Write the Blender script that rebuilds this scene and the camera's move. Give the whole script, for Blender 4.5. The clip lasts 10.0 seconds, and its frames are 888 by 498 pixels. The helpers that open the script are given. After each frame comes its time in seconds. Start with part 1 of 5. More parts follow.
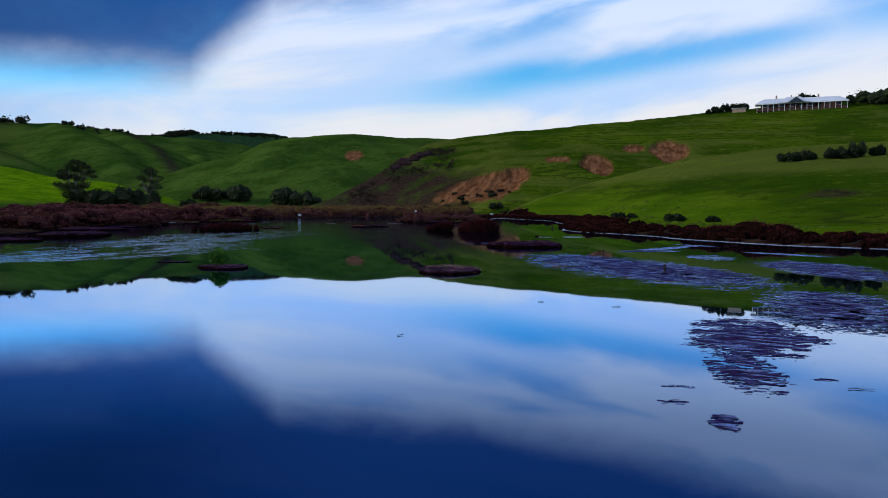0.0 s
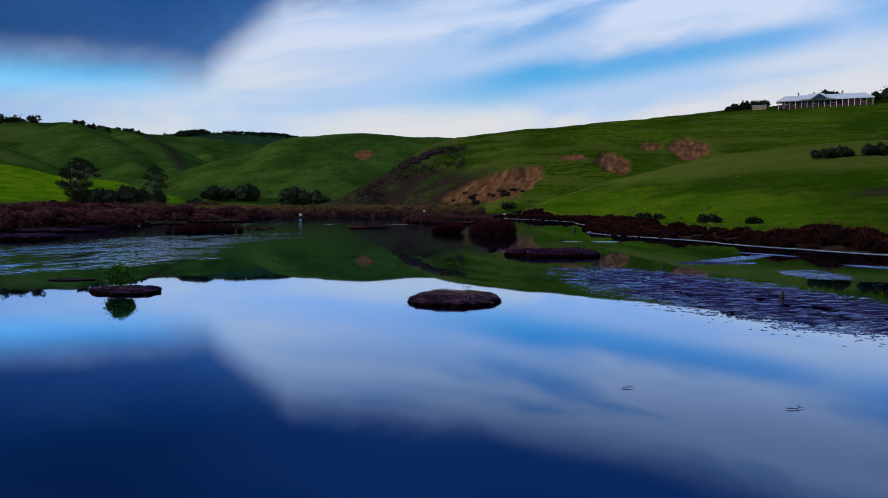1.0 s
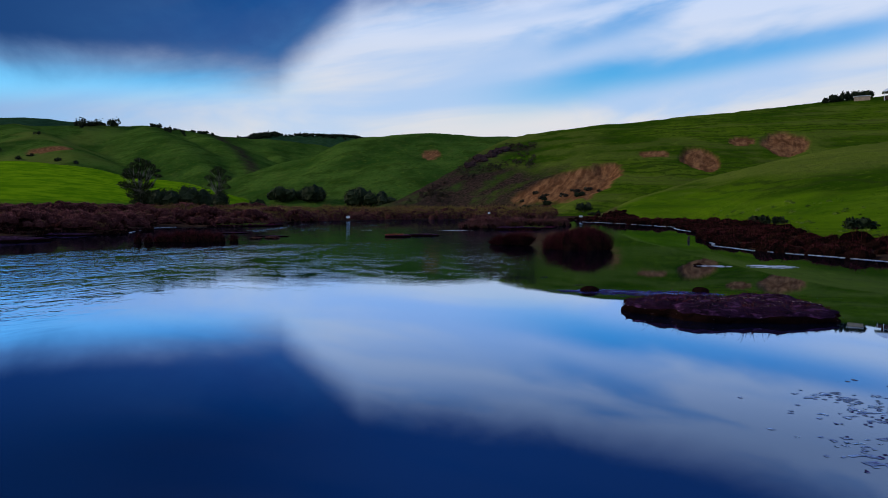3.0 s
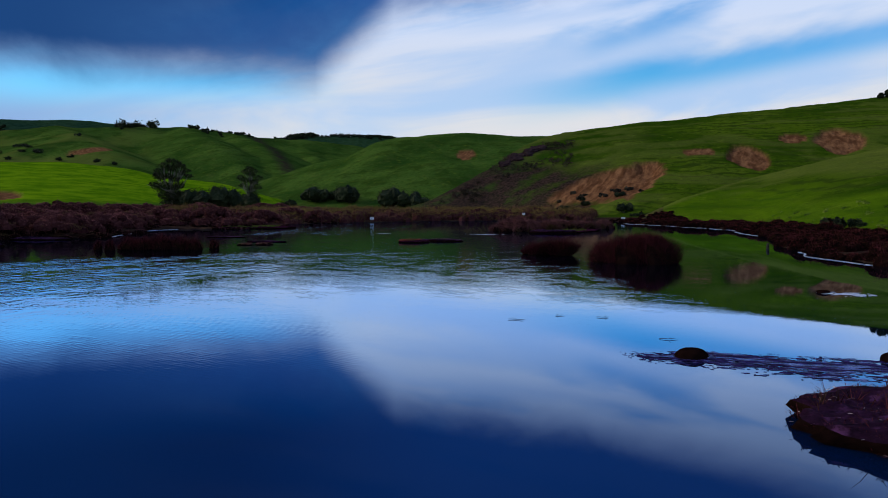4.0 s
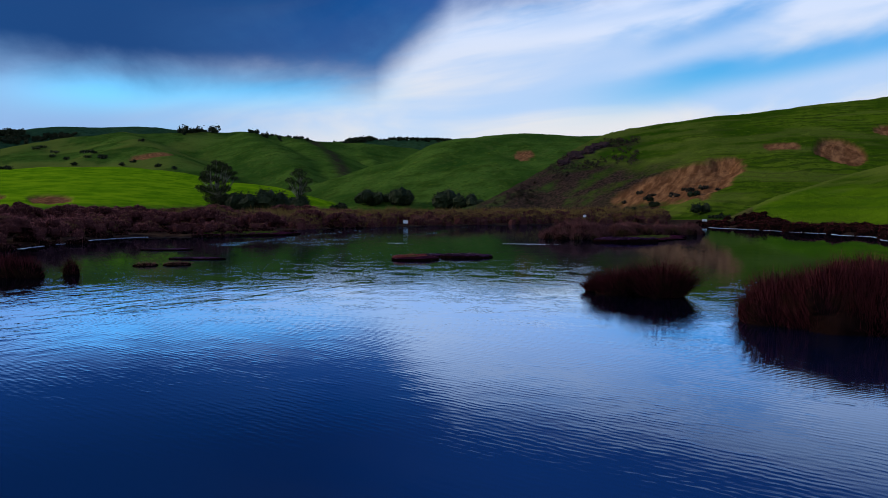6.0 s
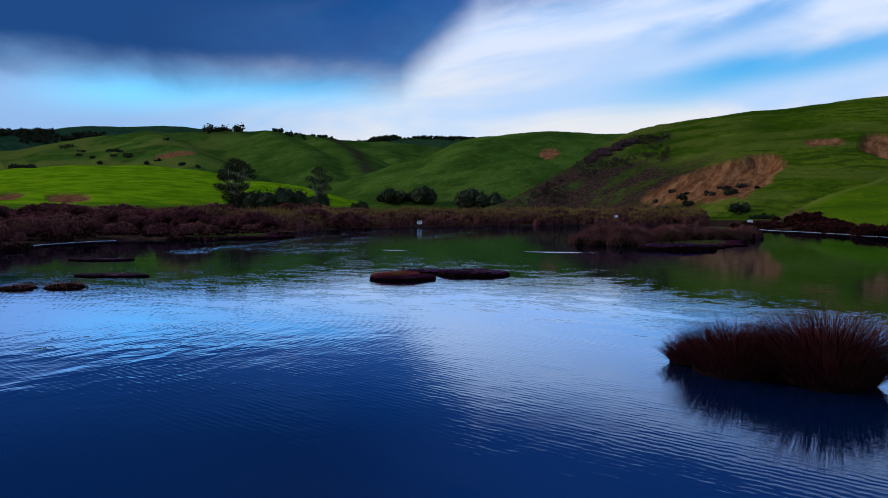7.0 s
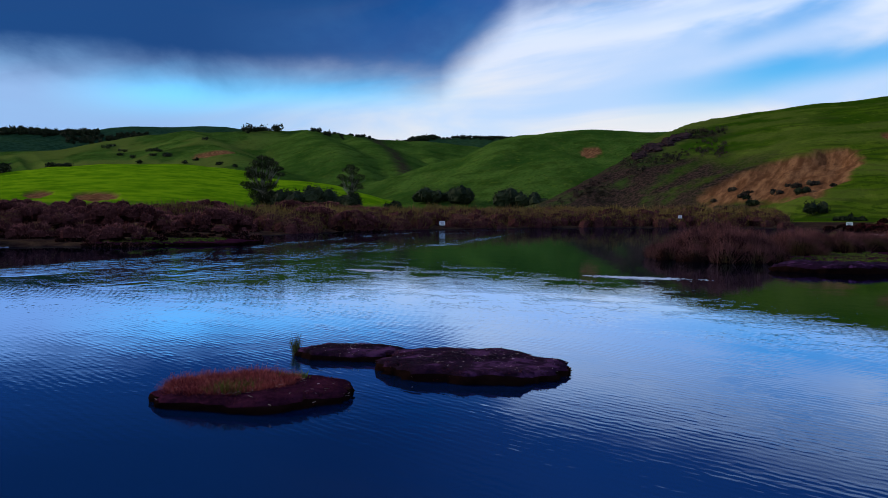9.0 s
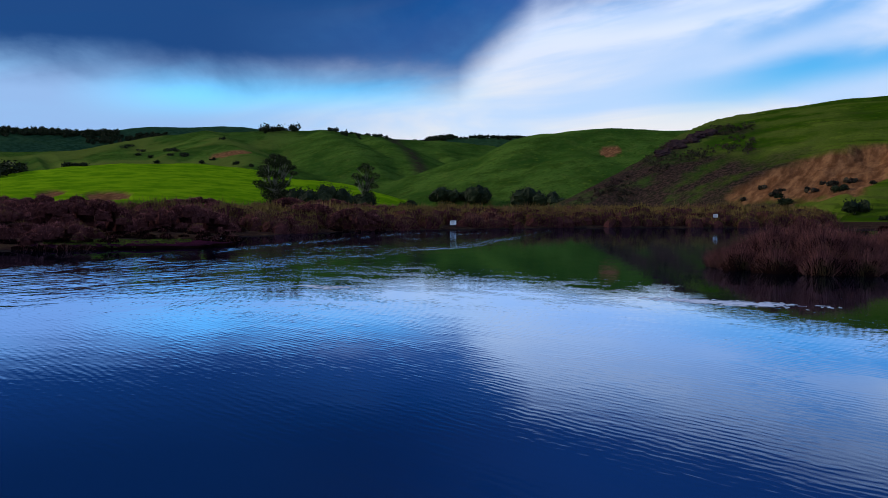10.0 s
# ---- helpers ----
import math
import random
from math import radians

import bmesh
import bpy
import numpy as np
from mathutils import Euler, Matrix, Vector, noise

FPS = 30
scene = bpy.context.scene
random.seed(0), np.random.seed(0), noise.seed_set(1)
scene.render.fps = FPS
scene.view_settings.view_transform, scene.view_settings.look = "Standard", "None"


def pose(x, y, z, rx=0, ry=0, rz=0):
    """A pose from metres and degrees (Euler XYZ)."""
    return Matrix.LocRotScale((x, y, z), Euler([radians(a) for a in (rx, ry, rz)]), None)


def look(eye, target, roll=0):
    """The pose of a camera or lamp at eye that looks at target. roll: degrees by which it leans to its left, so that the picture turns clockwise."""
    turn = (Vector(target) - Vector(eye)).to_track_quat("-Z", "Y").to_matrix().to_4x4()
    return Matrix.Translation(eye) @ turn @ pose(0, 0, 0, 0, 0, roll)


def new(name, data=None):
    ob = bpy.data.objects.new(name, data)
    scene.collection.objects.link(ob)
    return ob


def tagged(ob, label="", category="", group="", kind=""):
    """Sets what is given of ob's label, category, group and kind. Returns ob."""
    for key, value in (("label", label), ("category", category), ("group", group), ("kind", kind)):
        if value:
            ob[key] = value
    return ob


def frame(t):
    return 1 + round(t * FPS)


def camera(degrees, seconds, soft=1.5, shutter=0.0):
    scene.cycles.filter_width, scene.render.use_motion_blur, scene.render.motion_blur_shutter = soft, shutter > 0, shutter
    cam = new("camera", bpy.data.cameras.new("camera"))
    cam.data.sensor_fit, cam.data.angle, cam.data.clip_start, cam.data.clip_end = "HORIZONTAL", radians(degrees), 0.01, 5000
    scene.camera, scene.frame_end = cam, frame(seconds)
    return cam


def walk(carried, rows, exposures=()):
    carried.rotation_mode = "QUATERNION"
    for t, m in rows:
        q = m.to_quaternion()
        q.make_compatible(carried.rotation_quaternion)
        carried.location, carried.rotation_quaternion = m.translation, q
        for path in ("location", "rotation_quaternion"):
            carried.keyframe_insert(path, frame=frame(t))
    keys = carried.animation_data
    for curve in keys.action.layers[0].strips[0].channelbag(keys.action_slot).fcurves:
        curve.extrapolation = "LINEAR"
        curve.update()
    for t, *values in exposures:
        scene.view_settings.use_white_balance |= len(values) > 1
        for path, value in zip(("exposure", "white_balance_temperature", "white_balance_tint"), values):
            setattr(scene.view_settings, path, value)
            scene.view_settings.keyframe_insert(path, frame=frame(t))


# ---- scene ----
cam = camera(60.5, 10.0, 0.9)
PATH = [
    (0, (8.986, 0.731, 2.965), (8.476, 2.661, 2.852), 0.0),
    (0.5, (7.595, 6.496, 2.865), (7.077, 8.425, 2.752), 0.1),
    (1, (6.293, 12.004, 2.838), (5.755, 13.927, 2.725), 0.1),
    (1.5, (4.919, 17.992, 2.891), (4.334, 19.901, 2.779), 0.1),
    (2, (3.57, 23.703, 2.949), (2.94, 25.598, 2.837), 0.0),
    (2.5, (2.145, 28.834, 2.879), (1.476, 30.715, 2.768), 0.0),
    (4, (-2.536, 44.929, 2.854), (-3.333, 46.761, 2.745), 0.1),
    (4.5, (-4.052, 50.128, 2.771), (-4.889, 51.941, 2.664), 0.0),
    (5, (-5.606, 55.145, 2.778), (-6.477, 56.942, 2.671), 0.0),
    (5.5, (-7.293, 60.472, 2.602), (-8.197, 62.253, 2.499), -0.1),
    (7, (-13.593, 76.247, 2.698), (-14.586, 77.98, 2.594), -0.1),
    (7.5, (-15.72, 80.896, 2.628), (-16.733, 82.617, 2.524), 0.0),
    (8, (-17.893, 85.548, 2.584), (-18.929, 87.256, 2.481), 0.0),
    (8.5, (-20.005, 89.723, 2.496), (-21.06, 91.418, 2.392), 0.1),
    (9, (-22.285, 94.198, 2.441), (-23.365, 95.878, 2.338), 0.1),
    (9.5, (-24.54, 98.465, 2.413), (-25.64, 100.132, 2.309), 0.1),
    (10, (-26.512, 102.127, 2.218), (-27.63, 103.781, 2.115), 0.1),
]
walk(cam, [(t, look(eye, target, roll)) for t, eye, target, roll in PATH], [(0.0, 0.12, 6250, 10), (0.4, -0.08, 6250, 10), (2.5, -0.06, 6250, 10), (5.0, 0.0, 6250, 10), (8.0, 0.14, 6250, 10), (10.0, 0.14, 6250, 10)])

# ---- sky, sun ----
SUN_TURN, SUN_HEIGHT = -104.0, 23.0  # bearing from north (+y) and height, in degrees
sun = new("sun", bpy.data.lights.new("sun", "SUN"))
sun.data.energy, sun.data.angle, sun.data.color = 2.85, radians(8), (1.0, 0.93, 0.80)
sun.matrix_world = look((-120, 20, 90), (-120 - math.sin(radians(SUN_TURN)) * 10, 20 - math.cos(radians(SUN_TURN)) * 10, 90 - 10 * math.tan(radians(SUN_HEIGHT))))


class Nodes:
    """Short forms for building node trees."""

    def __init__(self, tree):
        self.tree = tree
        tree.nodes.clear()

    def add(self, kind, operation="", data_type="", attribute=""):
        node = self.tree.nodes.new(kind)
        if operation:
            node.operation = operation
        if data_type:
            node.data_type = data_type
        if attribute:
            node.attribute_name = attribute
        return node

    def put(self, socket, value):
        if isinstance(value, bpy.types.NodeSocket):
            self.tree.links.new(value, socket)
        elif isinstance(value, (tuple, list)) and len(value) == 3 and socket.type == "RGBA":
            socket.default_value = (*value, 1)
        else:
            socket.default_value = value

    def math(self, op, a, b=0.0, c=None, clamp=False):
        node = self.add("ShaderNodeMath", op)
        node.use_clamp = clamp
        for socket, value in zip(node.inputs, (a, b) if c is None else (a, b, c)):
            self.put(socket, value)
        return node.outputs[0]

    def ramp(self, v, a, b, lo=0.0, hi=1.0):
        """A smooth step of v from a to b, out of lo to hi."""
        node = self.add("ShaderNodeMapRange")
        node.interpolation_type = "SMOOTHSTEP"
        for socket, value in zip(node.inputs, (v, a, b, lo, hi)):
            self.put(socket, value)
        return node.outputs[0]

    def mix(self, f, a, b):
        node = self.add("ShaderNodeMix", data_type="RGBA")
        self.put(node.inputs[0], f)
        self.put(node.inputs[6], a)
        self.put(node.inputs[7], b)
        return node.outputs[2]

    def noise(self, vector, scale, detail=4.0, rough=0.55, distort=0.0):
        node = self.add("ShaderNodeTexNoise")
        if vector is not None:
            self.put(node.inputs["Vector"], vector)
        self.put(node.inputs["Scale"], scale)
        self.put(node.inputs["Detail"], detail)
        self.put(node.inputs["Roughness"], rough)
        self.put(node.inputs["Distortion"], distort)
        return node.outputs[0]

    def vec(self, x, y, z=0.0):
        node = self.add("ShaderNodeCombineXYZ")
        for socket, value in zip(node.inputs, (x, y, z)):
            self.put(socket, value)
        return node.outputs[0]

    def scaled(self, vector, by):
        node = self.add("ShaderNodeVectorMath", operation="MULTIPLY")
        self.put(node.inputs[0], vector)
        self.put(node.inputs[1], by)
        return node.outputs[0]


def make_sky():
    world = bpy.data.worlds.new("sky")
    world.use_nodes = True
    scene.world = world
    n = Nodes(world.node_tree)
    way = n.add("ShaderNodeTexCoord").outputs["Generated"]
    part = n.add("ShaderNodeSeparateXYZ")
    n.put(part.inputs[0], way)
    x, y, z = part.outputs
    az = n.math("MULTIPLY", n.math("ARCTAN2", x, y), 57.29578)
    el = n.math("MULTIPLY", n.math("ARCSINE", z), 57.29578)
    sky = n.add("ShaderNodeTexSky")
    sky.sky_type, sky.sun_disc, sky.sun_elevation, sky.sun_rotation = "NISHITA", False, radians(SUN_HEIGHT), radians(SUN_TURN)
    hue = n.add("ShaderNodeHueSaturation")
    n.put(hue.inputs["Saturation"], 1.6)
    n.put(hue.inputs["Value"], 0.125)
    n.put(hue.inputs["Color"], sky.outputs[0])
    tint = n.add("ShaderNodeMix", data_type="RGBA")
    tint.blend_type = "MULTIPLY"
    n.put(tint.inputs[0], 1.0)
    n.put(tint.inputs[6], hue.outputs[0])
    n.put(tint.inputs[7], (0.42, 1.12, 1.48))
    blue = tint.outputs[2]
    # wisps drawn out along the wind, rising to the east
    run = n.math("ADD", n.math("MULTIPLY", az, 0.045), n.math("MULTIPLY", el, 0.02))
    rise = n.math("SUBTRACT", n.math("MULTIPLY", el, 0.20), n.math("MULTIPLY", az, 0.030))
    wisp = n.math("SUBTRACT", n.noise(n.vec(run, rise, 3.7), 1.2, 5, 0.5, 0.5), 0.5)
    soft = n.math("SUBTRACT", n.noise(n.vec(n.math("MULTIPLY", az, 0.07), n.math("MULTIPLY", el, 0.12), 1.2), 1.5, 7, 0.6, 0.4), 0.5)
    # openings of blue between the cloud bands: a line from a bearing and height along a slope
    clear = None
    for a0, e0, slope, half, length, depth in ((-1.0, 10.1, 0.148, 1.05, 16, 0.72), (-8.6, 12.6, 0.30, 0.8, 5, 0.38), (-45.0, 8.8, 0.03, 1.3, 13, 0.68), (22, 13.5, 0.1, 1.5, 12, 0.7), (-14, 14.5, 0.1, 0.8, 9, 0.3)):
        off = n.math("SUBTRACT", n.math("ADD", el, n.math("MULTIPLY", wisp, 2.4)), n.math("MULTIPLY_ADD", n.math("SUBTRACT", az, a0), slope, e0))
        across = n.ramp(n.math("ABSOLUTE", off), half * 0.1, half * 1.9, depth, 0.0)
        along = n.ramp(n.math("ABSOLUTE", n.math("SUBTRACT", az, a0)), length * 0.45, length * 1.3, 1.0, 0.0)
        hole = n.math("MULTIPLY", across, along)
        clear = hole if clear is None else n.math("MAXIMUM", clear, hole)
    broken = n.ramp(el, 13, 36, 0.0, 0.5)
    cover = n.math("SUBTRACT", n.math("ADD", n.math("SUBTRACT", 0.95, clear), n.math("MULTIPLY", wisp, n.ramp(el, 11, 16, 0.5, 2.4))), broken, clamp=True)
    white = n.mix(n.ramp(el, 6, 16), (0.78, 0.77, 0.78), (0.62, 0.73, 0.95))
    white = n.mix(n.ramp(wisp, -0.16, 0.06), n.mix(n.ramp(el, 11, 16), (0.52, 0.65, 0.88), (0.18, 0.48, 0.90)), white)
    white = n.mix(n.ramp(el, 14, 22), white, (0.84, 0.96, 1.25))
    white = n.mix(n.ramp(az, -54, -31), (0.29, 0.46, 0.75), white)
    glow = n.mix(cover, blue, white)
    # the dark rain cloud, from the west over the top of the view, deeper overhead
    edge = n.math("MINIMUM", n.math("MULTIPLY_ADD", n.math("ADD", az, 32.0), 0.85, 10.2), n.math("MULTIPLY_ADD", n.math("ADD", az, 20.0), 0.13, 15.2))
    edge = n.math("MAXIMUM", edge, 9.3)
    over = n.math("ADD", n.math("SUBTRACT", el, edge), n.math("ADD", n.math("MULTIPLY", soft, 2.8), n.math("MULTIPLY", wisp, 1.5)))
    deck = n.math("MULTIPLY", n.ramp(over, -1.8, 2.2), n.ramp(el, 38, 62, 0.96, 0.0))
    deck = n.math("MULTIPLY", deck, n.ramp(n.math("ABSOLUTE", n.math("ADD", az, 30)), 70, 110, 1.0, 0.25))
    grey = n.mix(n.ramp(soft, -0.22, 0.22), (0.006, 0.070, 0.265), (0.022, 0.126, 0.355))
    grey = n.mix(n.ramp(el, 12.4, 17.0), grey, n.mix(n.ramp(az, -44, -20), (0.0003, 0.0280, 0.145), (0.0006, 0.082, 0.360)))
    grey = n.mix(n.ramp(az, -52, -34), (0.003, 0.046, 0.185), grey)
    glow = n.mix(deck, glow, grey)
    back = n.add("ShaderNodeBackground")
    n.put(back.inputs[0], glow)
    n.put(back.inputs[1], 1.0)
    out = n.add("ShaderNodeOutputWorld")
    n.put(out.inputs[0], back.outputs[0])


make_sky()


# ---- materials ----
def material(name, dark, light, rough=0.8, fine=3.0, coarse=0.3, bump=0.3, bump_scale=None, spec=0.3, third=None, island=0.0):
    """A matt surface whose colour varies at two sizes, with a fine relief. Scales are in turns a metre."""
    m = bpy.data.materials.new(name)
    m.use_nodes = True
    n = Nodes(m.node_tree)
    at = n.add("ShaderNodeTexCoord").outputs["Object"]
    a, b = n.noise(at, fine, 5, 0.65), n.noise(at, coarse, 4, 0.6)
    v = n.math("ADD", n.math("MULTIPLY", a, 0.6), n.math("MULTIPLY", b, 0.5))
    if island:
        geo = n.add("ShaderNodeNewGeometry")
        v = n.math("ADD", v, n.math("MULTIPLY", n.math("SUBTRACT", geo.outputs["Random Per Island"], 0.5), island))
    colour = n.mix(n.ramp(v, 0.3, 0.8), dark, light)
    if third:
        colour = n.mix(n.ramp(n.noise(at, coarse * 2.3, 4, 0.6), 0.52, 0.66), colour, third)
    shade = n.add("ShaderNodeBsdfPrincipled")
    n.put(shade.inputs["Base Color"], colour)
    n.put(shade.inputs["Roughness"], rough)
    n.put(shade.inputs["Specular IOR Level"], spec)
    if bump:
        node = n.add("ShaderNodeBump")
        n.put(node.inputs["Strength"], bump)
        n.put(node.inputs["Distance"], 0.4 / (bump_scale or fine))
        n.put(node.inputs["Height"], n.noise(at, bump_scale or fine, 6, 0.7))
        n.put(shade.inputs["Normal"], node.outputs[0])
    out = n.add("ShaderNodeOutputMaterial")
    n.put(out.inputs[0], shade.outputs[0])
    return m


def ground_material():
    m = bpy.data.materials.new("grassland")
    m.use_nodes = True
    n = Nodes(m.node_tree)
    at = n.add("ShaderNodeTexCoord").outputs["Object"]

    def mask(name):
        return n.add("ShaderNodeAttribute", attribute=name).outputs["Fac"]

    part = n.add("ShaderNodeSeparateXYZ")
    n.put(part.inputs[0], at)
    big, mid, small = n.noise(at, 0.012, 5, 0.6), n.noise(at, 0.07, 5, 0.6), n.noise(at, 0.9, 5, 0.7)
    # far slopes: the blue of hazy distance is mixed into this grass colour
    grass = n.mix(n.ramp(big, 0.32, 0.68), (0.018, 0.046, 0.008), (0.056, 0.098, 0.016))
    grass = n.mix(n.ramp(mid, 0.45, 0.75, 0.0, 0.45), grass, (0.075, 0.085, 0.020))
    grass = n.mix(n.ramp(small, 0.35, 0.75, 0.0, 0.55), grass, (0.018, 0.046, 0.003))
    lush = n.mix(n.ramp(big, 0.35, 0.65), (0.018, 0.043, 0.002), (0.052, 0.084, 0.004))
    lush = n.mix(n.ramp(n.noise(n.scaled(at, (1, 1, 3)), 0.035, 5, 0.65), 0.50, 0.68, 0.0, 0.6), lush, (0.085, 0.112, 0.010))
    grass = n.mix(n.ramp(n.noise(n.scaled(at, (1, 1, 2)), 0.028, 6, 0.7), 0.48, 0.66, 0.0, 0.65), grass, (0.012, 0.028, 0.004))
    grass = n.mix(mask("track"), grass, lush)
    tuft = n.noise(n.scaled(at, (1, 1, 2)), 0.32, 5, 0.75)
    grass = n.mix(n.ramp(tuft, 0.50, 0.64, 0.0, 0.75), grass, (0.014, 0.034, 0.003))
    grass = n.mix(n.ramp(n.noise(at, 0.20, 5, 0.7), 0.56, 0.70, 0.0, 0.6), grass, (0.095, 0.120, 0.010))
    # sheep tracks along the contours of the near hills
    height = n.math("ADD", part.outputs[2], n.math("MULTIPLY", n.noise(at, 0.05, 3), 6.0))
    track = n.ramp(n.math("SINE", n.math("MULTIPLY", height, 3.4)), 0.3, 1.0, 0.0, 1.0)
    track = n.math("MULTIPLY", track, n.ramp(n.noise(at, 0.03, 3), 0.40, 0.55, 0.0, 0.75))
    grass = n.mix(n.math("MULTIPLY", track, mask("track")), grass, (0.022, 0.036, 0.005))
    field = n.mix(n.ramp(n.noise(n.scaled(at, (1, 1, 8)), 0.05, 5, 0.65), 0.35, 0.65), (0.058, 0.130, 0.002), (0.128, 0.215, 0.004))
    colour = n.mix(mask("field"), grass, field)
    scrub = n.mix(n.ramp(small, 0.4, 0.65), (0.012, 0.008, 0.008), (0.055, 0.028, 0.024))
    colour = n.mix(n.math("MULTIPLY", mask("scrub"), n.ramp(mid, 0.30, 0.55, 0.25, 0.95)), colour, scrub)
    marsh = n.mix(n.ramp(small, 0.35, 0.7), (0.016, 0.008, 0.008), (0.050, 0.030, 0.018))
    colour = n.mix(mask("marsh"), colour, marsh)
    earth = n.mix(n.ramp(n.noise(n.scaled(at, (1.3, 0.35, 0.5)), 0.35, 4, 0.6), 0.35, 0.7), (0.085, 0.034, 0.015), (0.215, 0.098, 0.042))
    earth = n.mix(n.ramp(n.noise(at, 0.5, 4, 0.65), 0.56, 0.70, 0.0, 0.6), earth, (0.050, 0.024, 0.014))
    colour = n.mix(n.math("MULTIPLY", mask("dry"), n.ramp(small, 0.2, 0.6, 0.4, 1.0)), colour, n.mix(n.ramp(mask("dry"), 0.62, 0.9), (0.110, 0.118, 0.022), (0.220, 0.250, 0.090)))
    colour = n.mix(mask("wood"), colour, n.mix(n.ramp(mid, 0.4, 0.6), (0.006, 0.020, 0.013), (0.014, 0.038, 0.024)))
    colour = n.mix(mask("bare"), colour, earth)
    shade = n.add("ShaderNodeBsdfPrincipled")
    n.put(shade.inputs["Base Color"], colour)
    n.put(shade.inputs["Roughness"], 0.95)
    n.put(shade.inputs["Specular IOR Level"], 0.0)
    node = n.add("ShaderNodeBump")
    n.put(node.inputs["Strength"], 0.8)
    n.put(node.inputs["Distance"], 0.9)
    n.put(node.inputs["Height"], n.math("ADD", small, n.math("MULTIPLY", mid, 2.0)))
    n.put(shade.inputs["Normal"], node.outputs[0])
    out = n.add("ShaderNodeOutputMaterial")
    n.put(out.inputs[0], shade.outputs[0])
    return m


def water_material():
    m = bpy.data.materials.new("pond_water")
    m.use_nodes = True
    n = Nodes(m.node_tree)
    at = n.add("ShaderNodeTexCoord").outputs["Object"]
    part = n.add("ShaderNodeSeparateXYZ")
    n.put(part.inputs[0], at)
    x, y = part.outputs[0], part.outputs[1]

    def mask(name):
        return n.add("ShaderNodeAttribute", attribute=name).outputs["Fac"]

    # breeze: glassy by the near shore and under the banks, ruffled out on the open water
    gust = n.math("SUBTRACT", n.noise(at, 0.05, 4, 0.55), 0.5)
    lee, chop, chop_far, surf = mask("lee"), mask("chop"), mask("chop_far"), mask("surf")
    open_ = n.ramp(n.math("ADD", n.math("SUBTRACT", y, n.math("MULTIPLY", x, 1.1)), n.math("MULTIPLY", gust, 36)), 60, 94)
    calm = n.ramp(n.math("ADD", n.math("ADD", x, n.math("MULTIPLY", y, 0.12)), n.math("MULTIPLY", gust, 14)), -1, 9, 1.0, 0.0)
    breeze = n.math("ADD", n.math("MULTIPLY", n.math("MULTIPLY", open_, calm), n.math("MULTIPLY_ADD", lee, 0.9, 0.1)), 0.012)
    flaw = n.ramp(n.noise(n.scaled(at, (0.6, 0.9, 1)), 0.9, 4, 0.65), 0.40, 0.64, 0.35, 1.3)
    # the cove behind the reed island lies still
    cove = n.ramp(n.math("ADD", n.math("MULTIPLY_ADD", x, 0.9, y), n.math("MULTIPLY", gust, 10)), 77, 97, 1.0, 0.30)
    breeze = n.math("MULTIPLY", n.math("MULTIPLY", breeze, flaw), cove)
    # close ranks of small waves, bent and broken by the wind
    rank = n.add("ShaderNodeTexWave")
    rank.wave_type, rank.bands_direction, rank.wave_profile = "BANDS", "Y", "SIN"
    n.put(rank.inputs["Vector"], n.vec(x, n.math("ADD", y, n.math("MULTIPLY", x, 0.22))))
    n.put(rank.inputs["Scale"], 2.5)
    n.put(rank.inputs["Distortion"], 5.0)
    n.put(rank.inputs["Detail"], 3.0)
    n.put(rank.inputs["Detail Scale"], 0.9)
    n.put(rank.inputs["Detail Roughness"], 0.6)
    a = n.math("ADD", n.math("MULTIPLY", rank.outputs["Fac"], 0.42), n.noise(n.scaled(at, (0.5, 1.5, 1)), 4.5, 2, 0.4, 0.2))
    b = n.noise(n.scaled(at, (0.7, 1.2, 1)), 2.2, 2, 0.5)
    ripple = n.math("MULTIPLY", n.math("ADD", n.math("MULTIPLY", a, 0.0015), n.math("MULTIPLY", b, 0.0008)), breeze)
    # short steep chop in separate cusps
    cusp = n.noise(n.scaled(at, (1.25, 0.65, 1)), 1.7, 2, 0.45, 0.6)
    small = n.noise(n.scaled(at, (1.1, 0.9, 1)), 5.5, 2, 0.5, 0.3)
    patch = n.ramp(n.noise(n.scaled(at, (0.7, 0.35, 1)), 0.35, 3, 0.6), 0.36, 0.60, 0.25, 1.1)
    strength = n.math("ADD", n.math("MULTIPLY", n.math("MULTIPLY", chop, patch), 1.05), n.math("ADD", n.math("MULTIPLY", n.math("MULTIPLY", chop_far, patch), 0.7), n.math("MULTIPLY", surf, 0.8)))
    wave = n.math("MULTIPLY", n.math("ADD", n.math("MULTIPLY", cusp, 0.040), n.math("MULTIPLY", small, 0.004)), strength)
    node = n.add("ShaderNodeBump")
    n.put(node.inputs["Strength"], 1.0)
    n.put(node.inputs["Distance"], 1.0)
    n.put(node.inputs["Height"], n.math("ADD", ripple, wave))
    deep = n.add("ShaderNodeBsdfDiffuse")
    n.put(deep.inputs["Color"], n.mix(n.noise(at, 0.04, 3), (0.0001, 0.0070, 0.032), (0.0002, 0.0090, 0.038)))
    # reflections tinted blue as a colour grade, put into the mirror colour
    mirror = n.add("ShaderNodeBsdfGlossy")
    n.put(mirror.inputs["Color"], (0.53, 0.69, 0.95))
    n.put(mirror.inputs["Roughness"], 0.015)
    n.put(mirror.inputs["Normal"], node.outputs[0])
    # the mirror fails quickly as the glance steepens
    edge = n.add("ShaderNodeLayerWeight")
    n.put(edge.inputs["Blend"], 0.5)
    n.put(edge.inputs["Normal"], node.outputs[0])
    facing = edge.outputs["Facing"]
